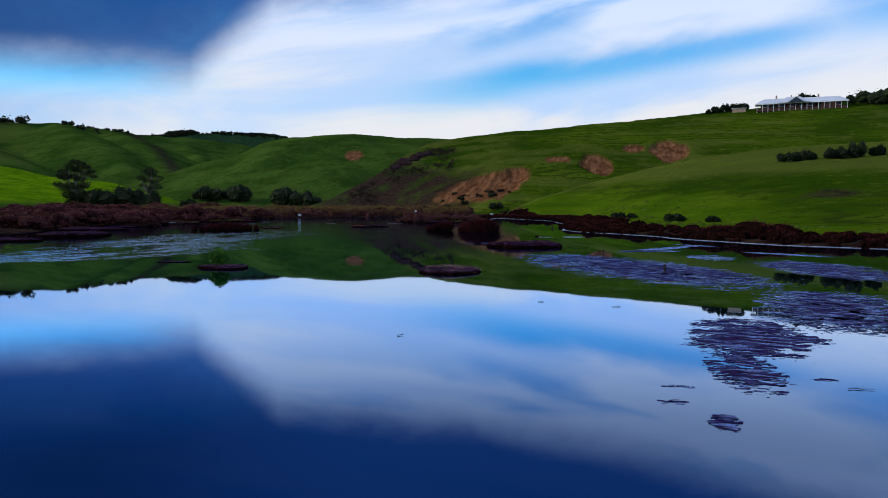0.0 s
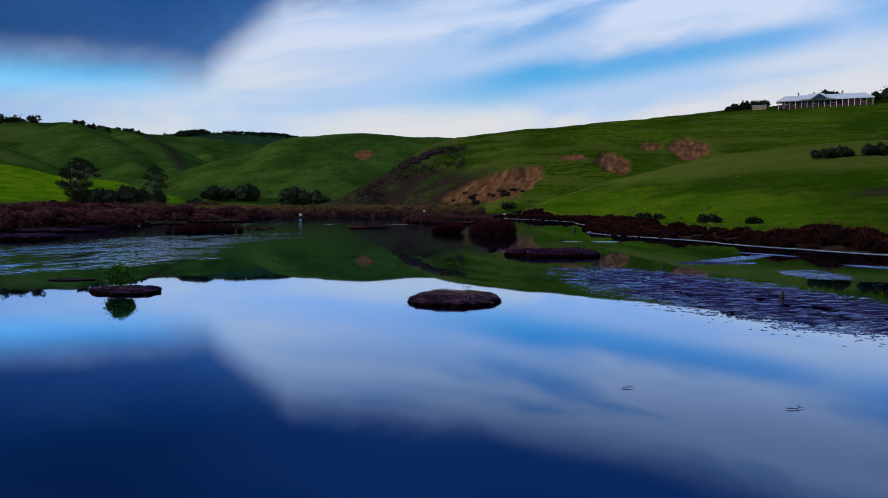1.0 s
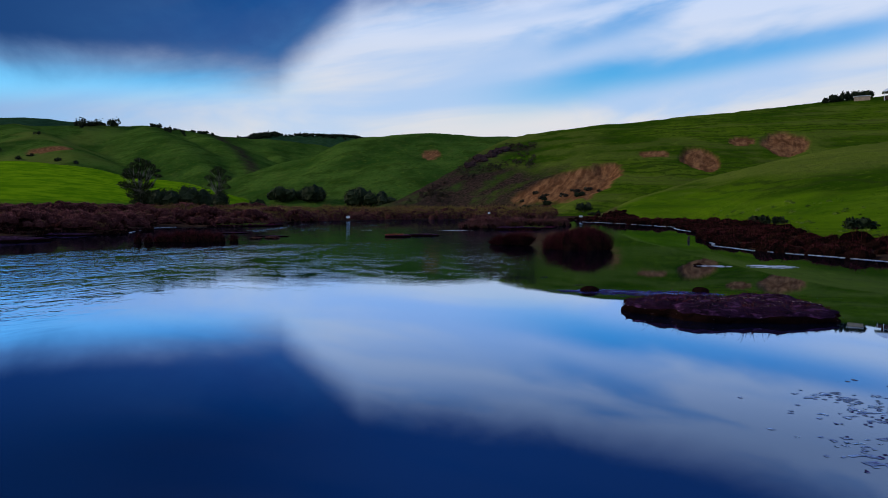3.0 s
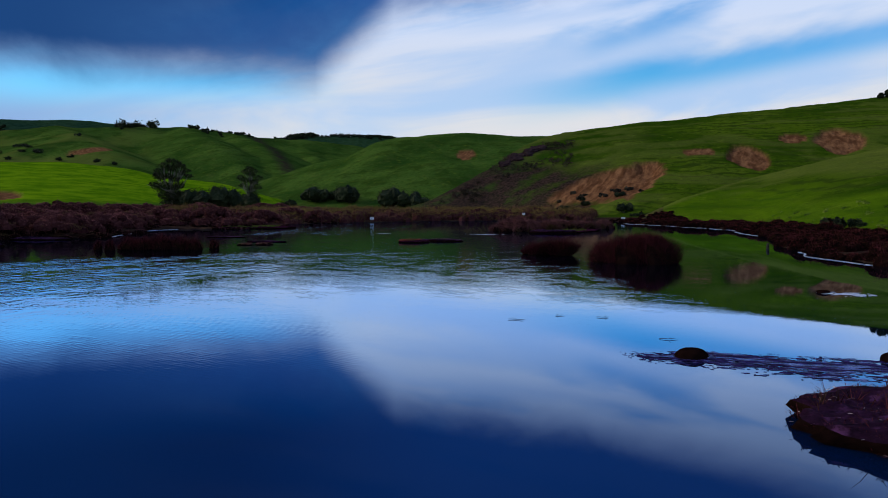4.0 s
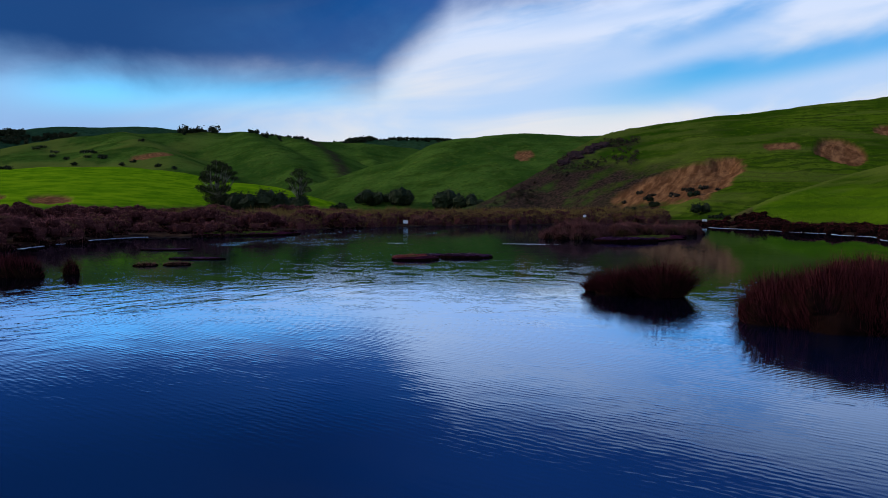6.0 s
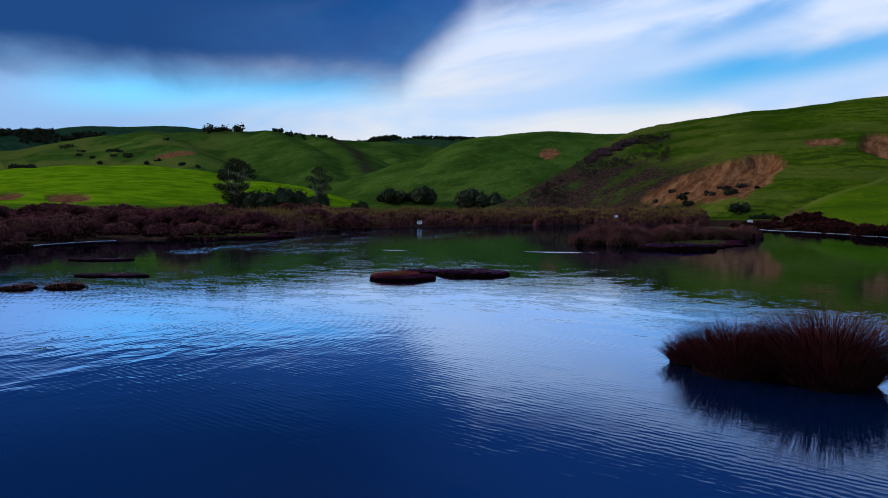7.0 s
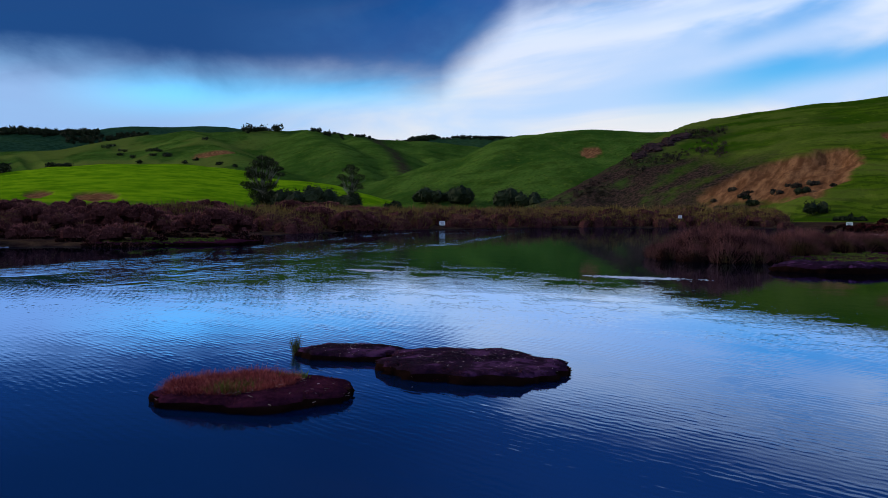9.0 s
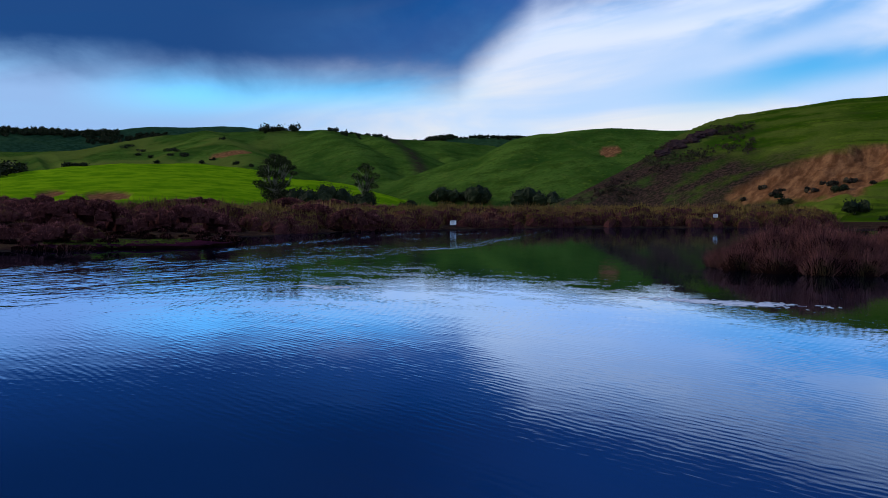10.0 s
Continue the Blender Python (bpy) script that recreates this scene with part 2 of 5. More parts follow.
    gloss = n.math("MULTIPLY_ADD", n.ramp(facing, 0.70, 0.90), 0.71, n.math("MULTIPLY", n.ramp(facing, 0.35, 0.78), 0.27))
    both = n.add("ShaderNodeMixShader")
    n.put(both.inputs[0], gloss)
    n.put(both.inputs[1], deep.outputs[0])
    n.put(both.inputs[2], mirror.outputs[0])
    out = n.add("ShaderNodeOutputMaterial")
    n.put(out.inputs[0], both.outputs[0])
    return m


def film_material(name, dark, light, gleam, least, most):
    """Wet film on the water: a dark body with a broken sheen."""
    m = bpy.data.materials.new(name)
    m.use_nodes = True
    n = Nodes(m.node_tree)
    at = n.add("ShaderNodeTexCoord").outputs["Object"]
    colour = n.mix(n.ramp(n.noise(at, 6.0, 5, 0.7), 0.38, 0.66), dark, light)
    colour = n.mix(n.ramp(n.noise(at, 0.7, 4, 0.6), 0.50, 0.64, 0.0, 0.5), colour, (0.018, 0.004, 0.020))
    node = n.add("ShaderNodeBump")
    n.put(node.inputs["Strength"], 1.0)
    n.put(node.inputs["Distance"], 0.06)
    n.put(node.inputs["Height"], n.noise(n.scaled(at, (0.6, 1.6, 1)), 5.0, 5, 0.65))
    body, sheen = n.add("ShaderNodeBsdfDiffuse"), n.add("ShaderNodeBsdfGlossy")
    n.put(body.inputs["Color"], colour)
    n.put(sheen.inputs["Color"], gleam)
    n.put(sheen.inputs["Roughness"], 0.22)
    for shade in (body, sheen):
        n.put(shade.inputs["Normal"], node.outputs[0])
    both = n.add("ShaderNodeMixShader")
    n.put(both.inputs[0], n.ramp(n.noise(n.scaled(at, (0.5, 1.5, 1)), 2.6, 4, 0.65), 0.46, 0.62, least, most))
    n.put(both.inputs[1], body.outputs[0])
    n.put(both.inputs[2], sheen.outputs[0])
    out = n.add("ShaderNodeOutputMaterial")
    n.put(out.inputs[0], both.outputs[0])
    return m


GRASSLAND, WATER = ground_material(), water_material()
REED = material("dry_reed", (0.030, 0.011, 0.012), (0.340, 0.122, 0.116), 0.9, 0.8, 0.16, 0, third=(0.130, 0.085, 0.030), island=0.25, spec=0.0)
REED_DARK = material("dark_reed", (0.014, 0.005, 0.006), (0.215, 0.085, 0.080), 0.9, 0.8, 0.16, 0, third=(0.070, 0.048, 0.018), island=0.3, spec=0.0)
REED_GREEN = material("olive_reed", (0.050, 0.034, 0.010), (0.190, 0.130, 0.040), 0.9, 0.5, 0.05, 0, third=(0.130, 0.060, 0.044), island=0.22, spec=0.0)
SEDGE = material("dark_sedge", (0.005, 0.001, 0.0015), (0.095, 0.022, 0.025), 0.9, 3.0, 0.5, 0, third=(0.034, 0.018, 0.008), island=0.7, spec=0.0)
# hearts: self-shadow deep among the blades, put into a dark colour
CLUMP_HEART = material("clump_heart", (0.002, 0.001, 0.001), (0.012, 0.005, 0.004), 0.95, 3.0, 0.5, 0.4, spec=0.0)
HEART = material("self_shaded_heart", (0.006, 0.002, 0.002), (0.080, 0.028, 0.027), 0.95, 5.0, 0.4, 0.9, 9, spec=0.0)
PEAT = material("wet_peat", (0.002, 0.001, 0.002), (0.024, 0.007, 0.022), 0.9, 9.0, 1.2, 1.0, 11, third=(0.062, 0.020, 0.058), spec=0.02)
ALGAE = film_material("algal_mud", (0.003, 0.001, 0.014), (0.030, 0.012, 0.085), (0.60, 0.66, 1.0), 0.04, 0.60)
SCRUB = material("dull_scrub", (0.010, 0.009, 0.006), (0.052, 0.040, 0.024), 0.85, 0.5, 0.05, 0, third=(0.050, 0.026, 0.024), island=0.5, spec=0.05)
TURF = material("green_tuft", (0.026, 0.050, 0.006), (0.100, 0.140, 0.018), 0.9, 4.0, 0.8, 0, island=0.4, spec=0.0)
MOSS = material("olive_grass", (0.026, 0.030, 0.006), (0.085, 0.090, 0.018), 0.8, 4.0, 0.8, 0, third=(0.060, 0.030, 0.016), island=0.5)
STRAW = material("straw", (0.090, 0.055, 0.055), (0.420, 0.300, 0.280), 0.8, 8.0, 1.0, 0, island=0.4)
RED_GRASS = material("red_grass", (0.090, 0.014, 0.018), (0.320, 0.075, 0.060), 0.8, 4.0, 0.8, 0, island=0.6, spec=0.0)
RED_TURF = material("red_turf", (0.006, 0.002, 0.005), (0.045, 0.010, 0.022), 0.95, 14.0, 2.0, 1.0, 16, spec=0.0)
LEAF = material("gum_leaf", (0.007, 0.010, 0.004), (0.030, 0.033, 0.013), 0.8, 0.5, 0.12, 0, island=0.5, spec=0.05)
LEAF_DARK = material("shrub_leaf", (0.005, 0.010, 0.004), (0.024, 0.030, 0.011), 0.8, 0.5, 0.12, 0, island=0.5, spec=0.08)
LEAF_BRIGHT = material("willow_leaf", (0.012, 0.048, 0.004), (0.060, 0.150, 0.012), 0.8, 3, 0.5, 0, island=0.4, spec=0.1)
BARK = material("grey_bark", (0.060, 0.050, 0.042), (0.220, 0.190, 0.165), 0.85, 4, 0.5, 0.5)
POST_WOOD = material("weathered_wood", (0.010, 0.008, 0.007), (0.050, 0.040, 0.034), 0.9, 9, 1, 0.6, spec=0.05)
WHITE_PAINT = material("white_paint", (0.60, 0.60, 0.58), (0.80, 0.80, 0.78), 0.5, 3, 0.5, 0.05)
SIGN_INK = material("sign_ink", (0.03, 0.03, 0.03), (0.07, 0.06, 0.06), 0.6, 5, 1, 0)
ROOF_TIN = material("pale_tin_roof", (0.42, 0.44, 0.48), (0.60, 0.62, 0.66), 0.45, 1.2, 0.1, 0.05)
SHADED_BRICK = material("shaded_red_brick", (0.035, 0.016, 0.013), (0.085, 0.038, 0.028), 0.85, 2, 0.3, 0.3)
STONE_WALL = material("sandstone_wall", (0.22, 0.15, 0.10), (0.38, 0.28, 0.20), 0.85, 1.5, 0.3, 0.3)
DARK_GLASS = material("dark_glass", (0.010, 0.012, 0.016), (0.022, 0.026, 0.032), 0.12, 0.5, 0.1, 0, spec=0.5)
# shore silt, and the pale colour of the painted ripple glints
SILT_GLINT = material("silt_and_glint", (0.26, 0.28, 0.36), (0.55, 0.58, 0.68), 0.45, 4, 0.4, 0.2)
ROCK = material("dark_outcrop", (0.010, 0.007, 0.008), (0.050, 0.028, 0.030), 0.95, 0.8, 0.1, 0.8, spec=0.0)
# pale blue body and strong sheen: sky-bright ripples painted as a film
RIPPLE_GLINT = film_material("ripple_glint", (0.020, 0.030, 0.110), (0.110, 0.150, 0.330), (0.72, 0.84, 1.0), 0.35, 0.95)


# ---- the land ----
# -- land shape --
CENTRE = (-8.0, 55.0)


def vnoise(x, y, seed=0):
    """Smooth value noise, -1 to 1."""
    xi, yi = np.floor(x).astype(np.int64), np.floor(y).astype(np.int64)
    fx, fy = x - xi, y - yi
    fx, fy = fx * fx * (3 - 2 * fx), fy * fy * (3 - 2 * fy)

    def h(a, b):
        n = (a * 374761393 + b * 668265263 + seed * 974634777) & 0xFFFFFFFF
        n = ((n ^ (n >> 13)) * 1274126177) & 0xFFFFFFFF
        return ((n ^ (n >> 16)) & 0xFFFF) / 32767.5 - 1

    a = h(xi, yi) * (1 - fx) + h(xi + 1, yi) * fx
    b = h(xi, yi + 1) * (1 - fx) + h(xi + 1, yi + 1) * fx
    return a * (1 - fy) + b * fy


def fbm(x, y, octaves=4, seed=0):
    out, amp = 0.0, 0.5
    for k in range(octaves):
        out = out + amp * vnoise(x, y, seed + k)
        x, y, amp = x * 2.03 + 17.1, y * 2.03 - 9.3, amp * 0.5
    return out


def smooth01(v):
    v = np.clip(v, 0, 1)
    return v * v * (3 - 2 * v)


def eased(angles, values, wide=1.2):
    """A softened curve through values over bearings in degrees."""
    grid = np.arange(-180, 180.01, 0.25)
    line = np.interp(grid, angles, values)
    k = np.exp(-0.5 * (np.arange(-24, 25) * 0.25 / wide) ** 2)
    line = np.convolve(np.pad(line, 24, mode="edge"), k / k.sum(), "valid")
    return lambda a: np.interp(a, grid, line)


def hill(crest, foot, wide=1.2, back=0.12, bend=1.25):
    """A range of hills: crest rows of bearing, distance, height; foot rows of bearing, distance."""
    a, d, z = zip(*crest)
    fa, fd = zip(*foot)
    dist, top, toe = eased(a, d, wide), eased(a, z, wide), eased(fa, fd, wide)

    def height(az, r):
        d, z, f = dist(az), top(az), toe(az)
        s = np.clip((r - f) / (d - f), 0, 1)
        up = z * (1 - (1 - s) ** bend)
        return np.where(r < d, up, z - (r - d) * back)

    return height


def smax(a, b, k):
    h = np.clip(0.5 + 0.5 * (a - b) / k, 0, 1)
    return b * (1 - h) + a * h + k * h * (1 - h)


SPUR = hill([(-9, 150, 0), (-7.5, 153, 1.2), (-4.5, 166, 5.4), (0.3, 195, 10.9), (5.3, 205, 15.9), (9.5, 215, 19.4), (14.5, 225, 22),
             (19, 230, 23.5), (30, 240, 25), (60, 260, 25), (100, 260, 12), (140, 260, 5)],
            [(-9, 146), (-4, 134), (0, 138), (4, 112), (10, 88), (20, 70), (44, 58), (82, 62), (140, 90)], 0.8, 0.10, 1.1)
SPUR_LINE = eased([-9, -7.5, -4.5, 0.3, 5.3, 9.5, 14.5], [150, 153, 166, 195, 205, 215, 225], 0.8)
SLIP_HILL = hill([(-28, 320, 0), (-24, 325, 7), (-20, 335, 20), (-18.4, 342, 27), (-16.5, 370, 36), (-15.3, 385, 40.5), (-13.7, 395, 43),
                  (-9.6, 400, 47), (-5.9, 405, 49), (-2.4, 410, 51.5), (1, 415, 53), (5, 440, 59), (10.5, 470, 64.5), (17, 480, 67),
                  (30, 480, 69), (60, 480, 68), (100, 450, 50), (150, 450, 30)],
                 [(-28, 280), (-20, 285), (-15, 250), (-9, 212), (-4, 212), (0, 218), (5, 228), (20, 240), (150, 250)], 0.7, 0.10, 1.15)
MID_HILL = hill([(-37, 950, 0), (-35.5, 950, 22), (-33, 960, 45), (-31, 970, 66), (-29, 985, 84), (-27, 1000, 95), (-24, 1000, 99),
                 (-21.5, 1000, 102), (-18, 1000, 101), (-15.3, 1000, 97), (-12, 1000, 92), (-5, 1000, 85), (30, 1000, 60), (90, 900, 40)],
                [(-37, 690), (-25, 690), (-15, 640), (0, 620), (90, 600)], 0.8, 0.05, 1.25)
LEFT_HILL = hill([(-180, 1500, 40), (-120, 1600, 90), (-75, 1700, 105), (-66, 1700, 112), (-59, 1700, 112), (-54.6, 1700, 147), (-50, 1700, 163),
                  (-46, 1700, 168), (-43, 1700, 170), (-41.3, 1700, 167), (-37.2, 1700, 156), (-33, 1750, 152), (-28, 1800, 140), (0, 1700, 80), (60, 1600, 50)],
                 [(-180, 500), (-75, 820), (-50, 860), (-40, 900), (-30, 950), (0, 900)], 1.0, 0.04, 0.85)
FIELD = hill([(-110, 700, 10), (-75, 760, 22), (-66, 790, 26), (-61.7, 800, 28.5), (-57.6, 800, 40), (-53.7, 800, 46.5), (-50, 800, 46), (-47.2, 800, 43),
              (-43.7, 800, 34.5), (-40, 790, 28), (-36.9, 760, 14), (-34.6, 740, 4), (-33, 740, 0), (0, 740, 0)],
             [(-110, 330), (-75, 380), (-60, 400), (-50, 420), (-42, 500), (-34, 600)], 1.0, 0.10, 1.1)
FAR_RANGE = hill([(-180, 3000, 90), (-90, 3000, 240), (-66, 3000, 268), (-63.2, 3000, 273), (-60.6, 3000, 279), (-57.3, 3000, 274), (-54.9, 3000, 300),
                  (-52, 3000, 303), (-49.2, 3000, 314), (-46.2, 3000, 300), (-43.5, 3000, 285), (-41, 3000, 262), (-38, 2800, 245), (-34, 2600, 241), (-30, 2600, 243),
                  (-27, 2600, 240), (-24, 2600, 205), (-10, 2600, 160), (60, 2800, 150), (140, 3000, 100)],
                 [(-180, 2100), (-50, 2200), (-30, 1950), (60, 2000)], 0.9, 0.02, 1.2)
# spurs that run down the left hills towards the marsh: bearing, distance, height
RIDGES = [
    ([(-42.5, 1700, 170), (-41.3, 1500, 142), (-39.6, 1250, 98), (-37.8, 1030, 44), (-36.8, 880, 8)], 0.42),
    ([(-38.8, 1680, 157), (-37.4, 1420, 120), (-35.7, 1150, 66), (-34.3, 980, 26)], 0.45),
    ([(-50.5, 1700, 163), (-49, 1400, 118), (-46.5, 1150, 72), (-44.5, 950, 30)], 0.34),
    ([(-30.8, 1000, 70), (-29.5, 860, 46), (-28.8, 760, 14)], 0.34),
    ([(-24.5, 1000, 99), (-23.5, 850, 62), (-22.6, 730, 14)], 0.34),
]
SHORE = [(-70, -60), (-62, 10), (-56, 48), (-59, 72), (-63, 88), (-60, 95), (-65, 104), (-71, 113), (-74, 121), (-66, 126), (-67, 133), (-75, 140), (-77, 150), (-77, 162), (-75, 176),
         (-67, 191), (-53, 200), (-40, 207), (-31, 203), (-27, 182), (-16, 168), (-8, 153), (-3, 128), (-2, 104), (1, 93), (5, 86), (12, 74), (18, 64.5),
         (27, 59), (48, 48), (66, 10), (60, -50), (0, -95)]


def poly_distance(points, x, y):
    """Metres inside a closed outline; below zero outside."""
    best, inside = np.full(np.shape(x), 1e9), np.zeros(np.shape(x), bool)
    for (ax, ay), (bx, by) in zip(points, points[1:] + points[:1]):
        ex, ey = bx - ax, by - ay
        s = np.clip(((x - ax) * ex + (y - ay) * ey) / (ex * ex + ey * ey), 0, 1)
        best = np.minimum(best, (x - ax - s * ex) ** 2 + (y - ay - s * ey) ** 2)
        if by != ay:
            inside ^= ((ay > y) != (by > y)) & (x < ex * (y - ay) / ey + ax)
    return np.where(inside, 1, -1) * np.sqrt(best)


def rounded(points, times=2):
    p = np.array(points, float)
    for _ in range(times):
        q = np.roll(p, -1, 0)
        p = np.stack([0.75 * p + 0.25 * q, 0.25 * p + 0.75 * q], 1).reshape(-1, 2)
    return p


SHORE_LINE = rounded(SHORE)


def shore_distance(x, y):
    """Metres from the water's edge: above zero on land."""
    x, y = np.asarray(x, float), np.asarray(y, float)
    best, inside = np.full(x.shape, 1e9), np.zeros(x.shape, bool)
    a = SHORE_LINE
    b = np.roll(a, -1, 0)
    for (ax, ay), (bx, by) in zip(a, b):
        ex, ey = bx - ax, by - ay
        s = np.clip(((x - ax) * ex + (y - ay) * ey) / (ex * ex + ey * ey), 0, 1)
        best = np.minimum(best, (x - ax - s * ex) ** 2 + (y - ay - s * ey) ** 2)
        if by != ay:
            inside ^= ((ay > y) != (by > y)) & (x < ex * (y - ay) / ey + ax)
    d = np.sqrt(best)
    return np.where(inside, -d, d) + 1.6 * fbm(x / 7, y / 7, 3, 5)


# landslips and bare earth: place, half lengths, turn in degrees, depth
SCARS = [
    (-12, 347, 7.5, 20, 16, 1.2), (20, 379, 10, 23, 0, 1.2), (3, 381, 5.5, 9, 0, 0.6), (-30, 352, 6, 7, 30, 0.3),
    (-328, 855, 12, 22, 20, 1.0), (-939, 876, 34, 22, 30, 1.0), (-408, 343, 13, 27, 54, 1.8), (-440, 328, 8, 24, 58, 1.5),
]


def spot(x, y, cx, cy, rx, ry, turn):
    c, s = math.cos(radians(turn)), math.sin(radians(turn))
    u, v = (x - cx) * c + (y - cy) * s, -(x - cx) * s + (y - cy) * c
    return np.sqrt((u / rx) ** 2 + (v / ry) ** 2)


# the big landslip over the shore: its outline on the plan
SLIP = [(-84, 311), (-77, 320), (-70, 327), (-65, 330), (-57, 334), (-51, 337), (-43, 340), (-39, 336), (-38, 317), (-40, 297), (-45, 286), (-65, 297)]


def slip_mask(x, y):
    """How far inside the landslip, in metres, and how high up it, 0 to 1."""
    d = poly_distance(SLIP, x, y) + 3.2 * fbm(x / 6, y / 6, 4, 47)
    up = ((x + 82) * 0.627 + (y - 311) * 0.778) / 40
    return d, np.clip(up, 0, 1)


def scar_mask(x, y):
    """How bare the earth is, and how far it has slipped."""
    bare, sunk = np.zeros(np.shape(x)), np.zeros(np.shape(x))
    for cx, cy, rx, ry, turn, deep in SCARS:
        d = spot(x, y, cx, cy, rx, ry, turn) + 0.30 * fbm(x / rx * 1.7, y / ry * 1.7, 3, 31)
        m = smooth01((1.0 - d) / 0.18)
        bare, sunk = np.maximum(bare, m), np.maximum(sunk, m * deep)
    d, up = slip_mask(x, y)
    m = smooth01((d + 0.6) / 2.2)
    bare = np.maximum(bare, m * smooth01((up + 0.25 * fbm(x / 7, y / 7, 3, 49) - 0.0) / 0.12))
    sunk = np.maximum(sunk, m * (0.6 + 2.8 * up * smooth01(d / 6)))
    return bare, sunk


def land(x, y, detail=True):
    """The height of the ground."""
    x, y = np.asarray(x, float), np.asarray(y, float)
    dx, dy = x - CENTRE[0], y - CENTRE[1]
    az, r = np.degrees(np.arctan2(dx, dy)), np.hypot(dx, dy)
    sd = shore_distance(x, y)
    flat = np.where(sd < 0, np.maximum(sd * 0.14, -1.3), 0.40 * (1 - np.exp(-np.maximum(sd, 0) / 3)) + 0.0045 * np.minimum(np.maximum(sd, 0), 500))
    warp = az + 0.6 * fbm(x / 160, y / 160, 3, 2) * smooth01((r - 500) / 400)
    left = LEFT_HILL(warp, r)
    # gullies on the long left slopes
    s = smooth01((r - 880) / 300) * smooth01((1750 - r) / 300)
    left = left - s * 34 * np.abs(fbm(az * 0.42 + r / 600, r / 1400, 2, 12)) * (left > 5)
    for line, steep in RIDGES:
        p = [(CENTRE[0] + d * math.sin(radians(a)), CENTRE[1] + d * math.cos(radians(a)), z) for a, d, z in line]
        best = np.full(x.shape, -50.0)
        for (ax, ay, az0), (bx, by, bz) in zip(p, p[1:]):
            ex, ey = bx - ax, by - ay
            t = np.clip(((x - ax) * ex + (y - ay) * ey) / (ex * ex + ey * ey), 0, 1)
            off = np.hypot(x - ax - t * ex, y - ay - t * ey)
            best = np.maximum(best, az0 + (bz - az0) * t - steep * (np.sqrt(off * off + 400) - 20))
        left = smax(left, best, 6)
    high = np.maximum(np.maximum(left, MID_HILL(warp, r)), FAR_RANGE(az, r))
    high = np.maximum(high, FIELD(az, r))
    near = smax(SPUR(az, r), SLIP_HILL(az, r), 1.0)
    # the levelled terrace under the homestead
    near = near + 1.9 * np.exp(-((x - 95) / 30) ** 2 - ((y - 484) / 15) ** 2)
    high = np.maximum(high, near)
    if detail:
        rough = smooth01(high / 12)
        high = high + rough * (0.9 * fbm(x / 26, y / 26, 4, 8) + smooth01((r - 500) / 300) * (5 * fbm(x / 110, y / 110, 4, 9) - 9 * np.maximum(0, 0.22 - np.abs(fbm(x / 150, y / 150, 3, 13)))))
        # uneven foot of the near hills
        high = high + smooth01(high / 6) * 0.25 * fbm(x / 4, y / 4, 3, 21)
    z = smax(high, flat, 0.8) - 0.2 * (high > flat - 0.8)
    z = np.where(sd < 0.5, flat, np.maximum(z, flat))
    bare, sunk = scar_mask(x, y)
    z = z - sunk * (1 + 0.6 * fbm(x / 3.5, y / 8, 4, 44))
    return z


# -- end of land shape --


# ---- building helpers ----
def fast_mesh(name, verts, faces, mat=None, smooth=False, second=None, slots=None):
    """A mesh from arrays: faces all of three or all of four corners."""
    verts, faces = np.asarray(verts, np.float32), np.asarray(faces, np.int32)
    me = bpy.data.meshes.new(name)
    me.vertices.add(len(verts))
    me.vertices.foreach_set("co", verts.ravel())
    k = faces.shape[1]
    me.loops.add(faces.size)
    me.loops.foreach_set("vertex_index", faces.ravel())
    me.polygons.add(len(faces))
    me.polygons.foreach_set("loop_start", np.arange(0, faces.size, k, dtype=np.int32))
    me.polygons.foreach_set("use_smooth", np.full(len(faces), smooth))
    if mat:
        me.materials.append(mat)
    if second:
        me.materials.append(second)
        me.polygons.foreach_set("material_index", np.asarray(slots, np.int32))
    me.update(calc_edges=True)
    me.validate()
    return me


def under(ob, parent):
    ob.parent = parent
    return ob


def part(name, bm, mat, parent, label="", smooth=False):
    """Links a bmesh as one mesh under a thing or part."""
    me = bpy.data.meshes.new(name)
    bm.to_mesh(me)
    bm.free()
    me.materials.append(mat)
    if smooth:
        for p in me.polygons:
            p.use_smooth = True
    ob = new(name, me)
    ob.parent = parent
    if label:
        ob["label"] = label
    return ob


def part_arrays(name, verts, faces, mat, parent, label="", smooth=False):
    ob = new(name, fast_mesh(name, verts, faces, mat, smooth))
    ob.parent = parent
    if label:
        ob["label"] = label
    return ob


def box(bm, size, at=(0, 0, 0), turn=0.0, bevel=0.0):
    made = bmesh.ops.create_cube(bm, size=1, matrix=pose(*at, 0, 0, turn) @ Matrix.Diagonal((*size, 1)))
    if bevel:
        edges = list({e for v in made["verts"] for e in v.link_edges})
        bmesh.ops.bevel(bm, geom=edges, offset=bevel, segments=2, affect="EDGES", profile=0.5)
    return bm


def joined(chunks):
    """Several arrays of corners and triangles as one."""
    verts, faces, n = [], [], 0
    for v, f in chunks:
        verts.append(v)
        faces.append(f + n)
        n += len(v)
    return np.concatenate(verts), np.concatenate(faces)


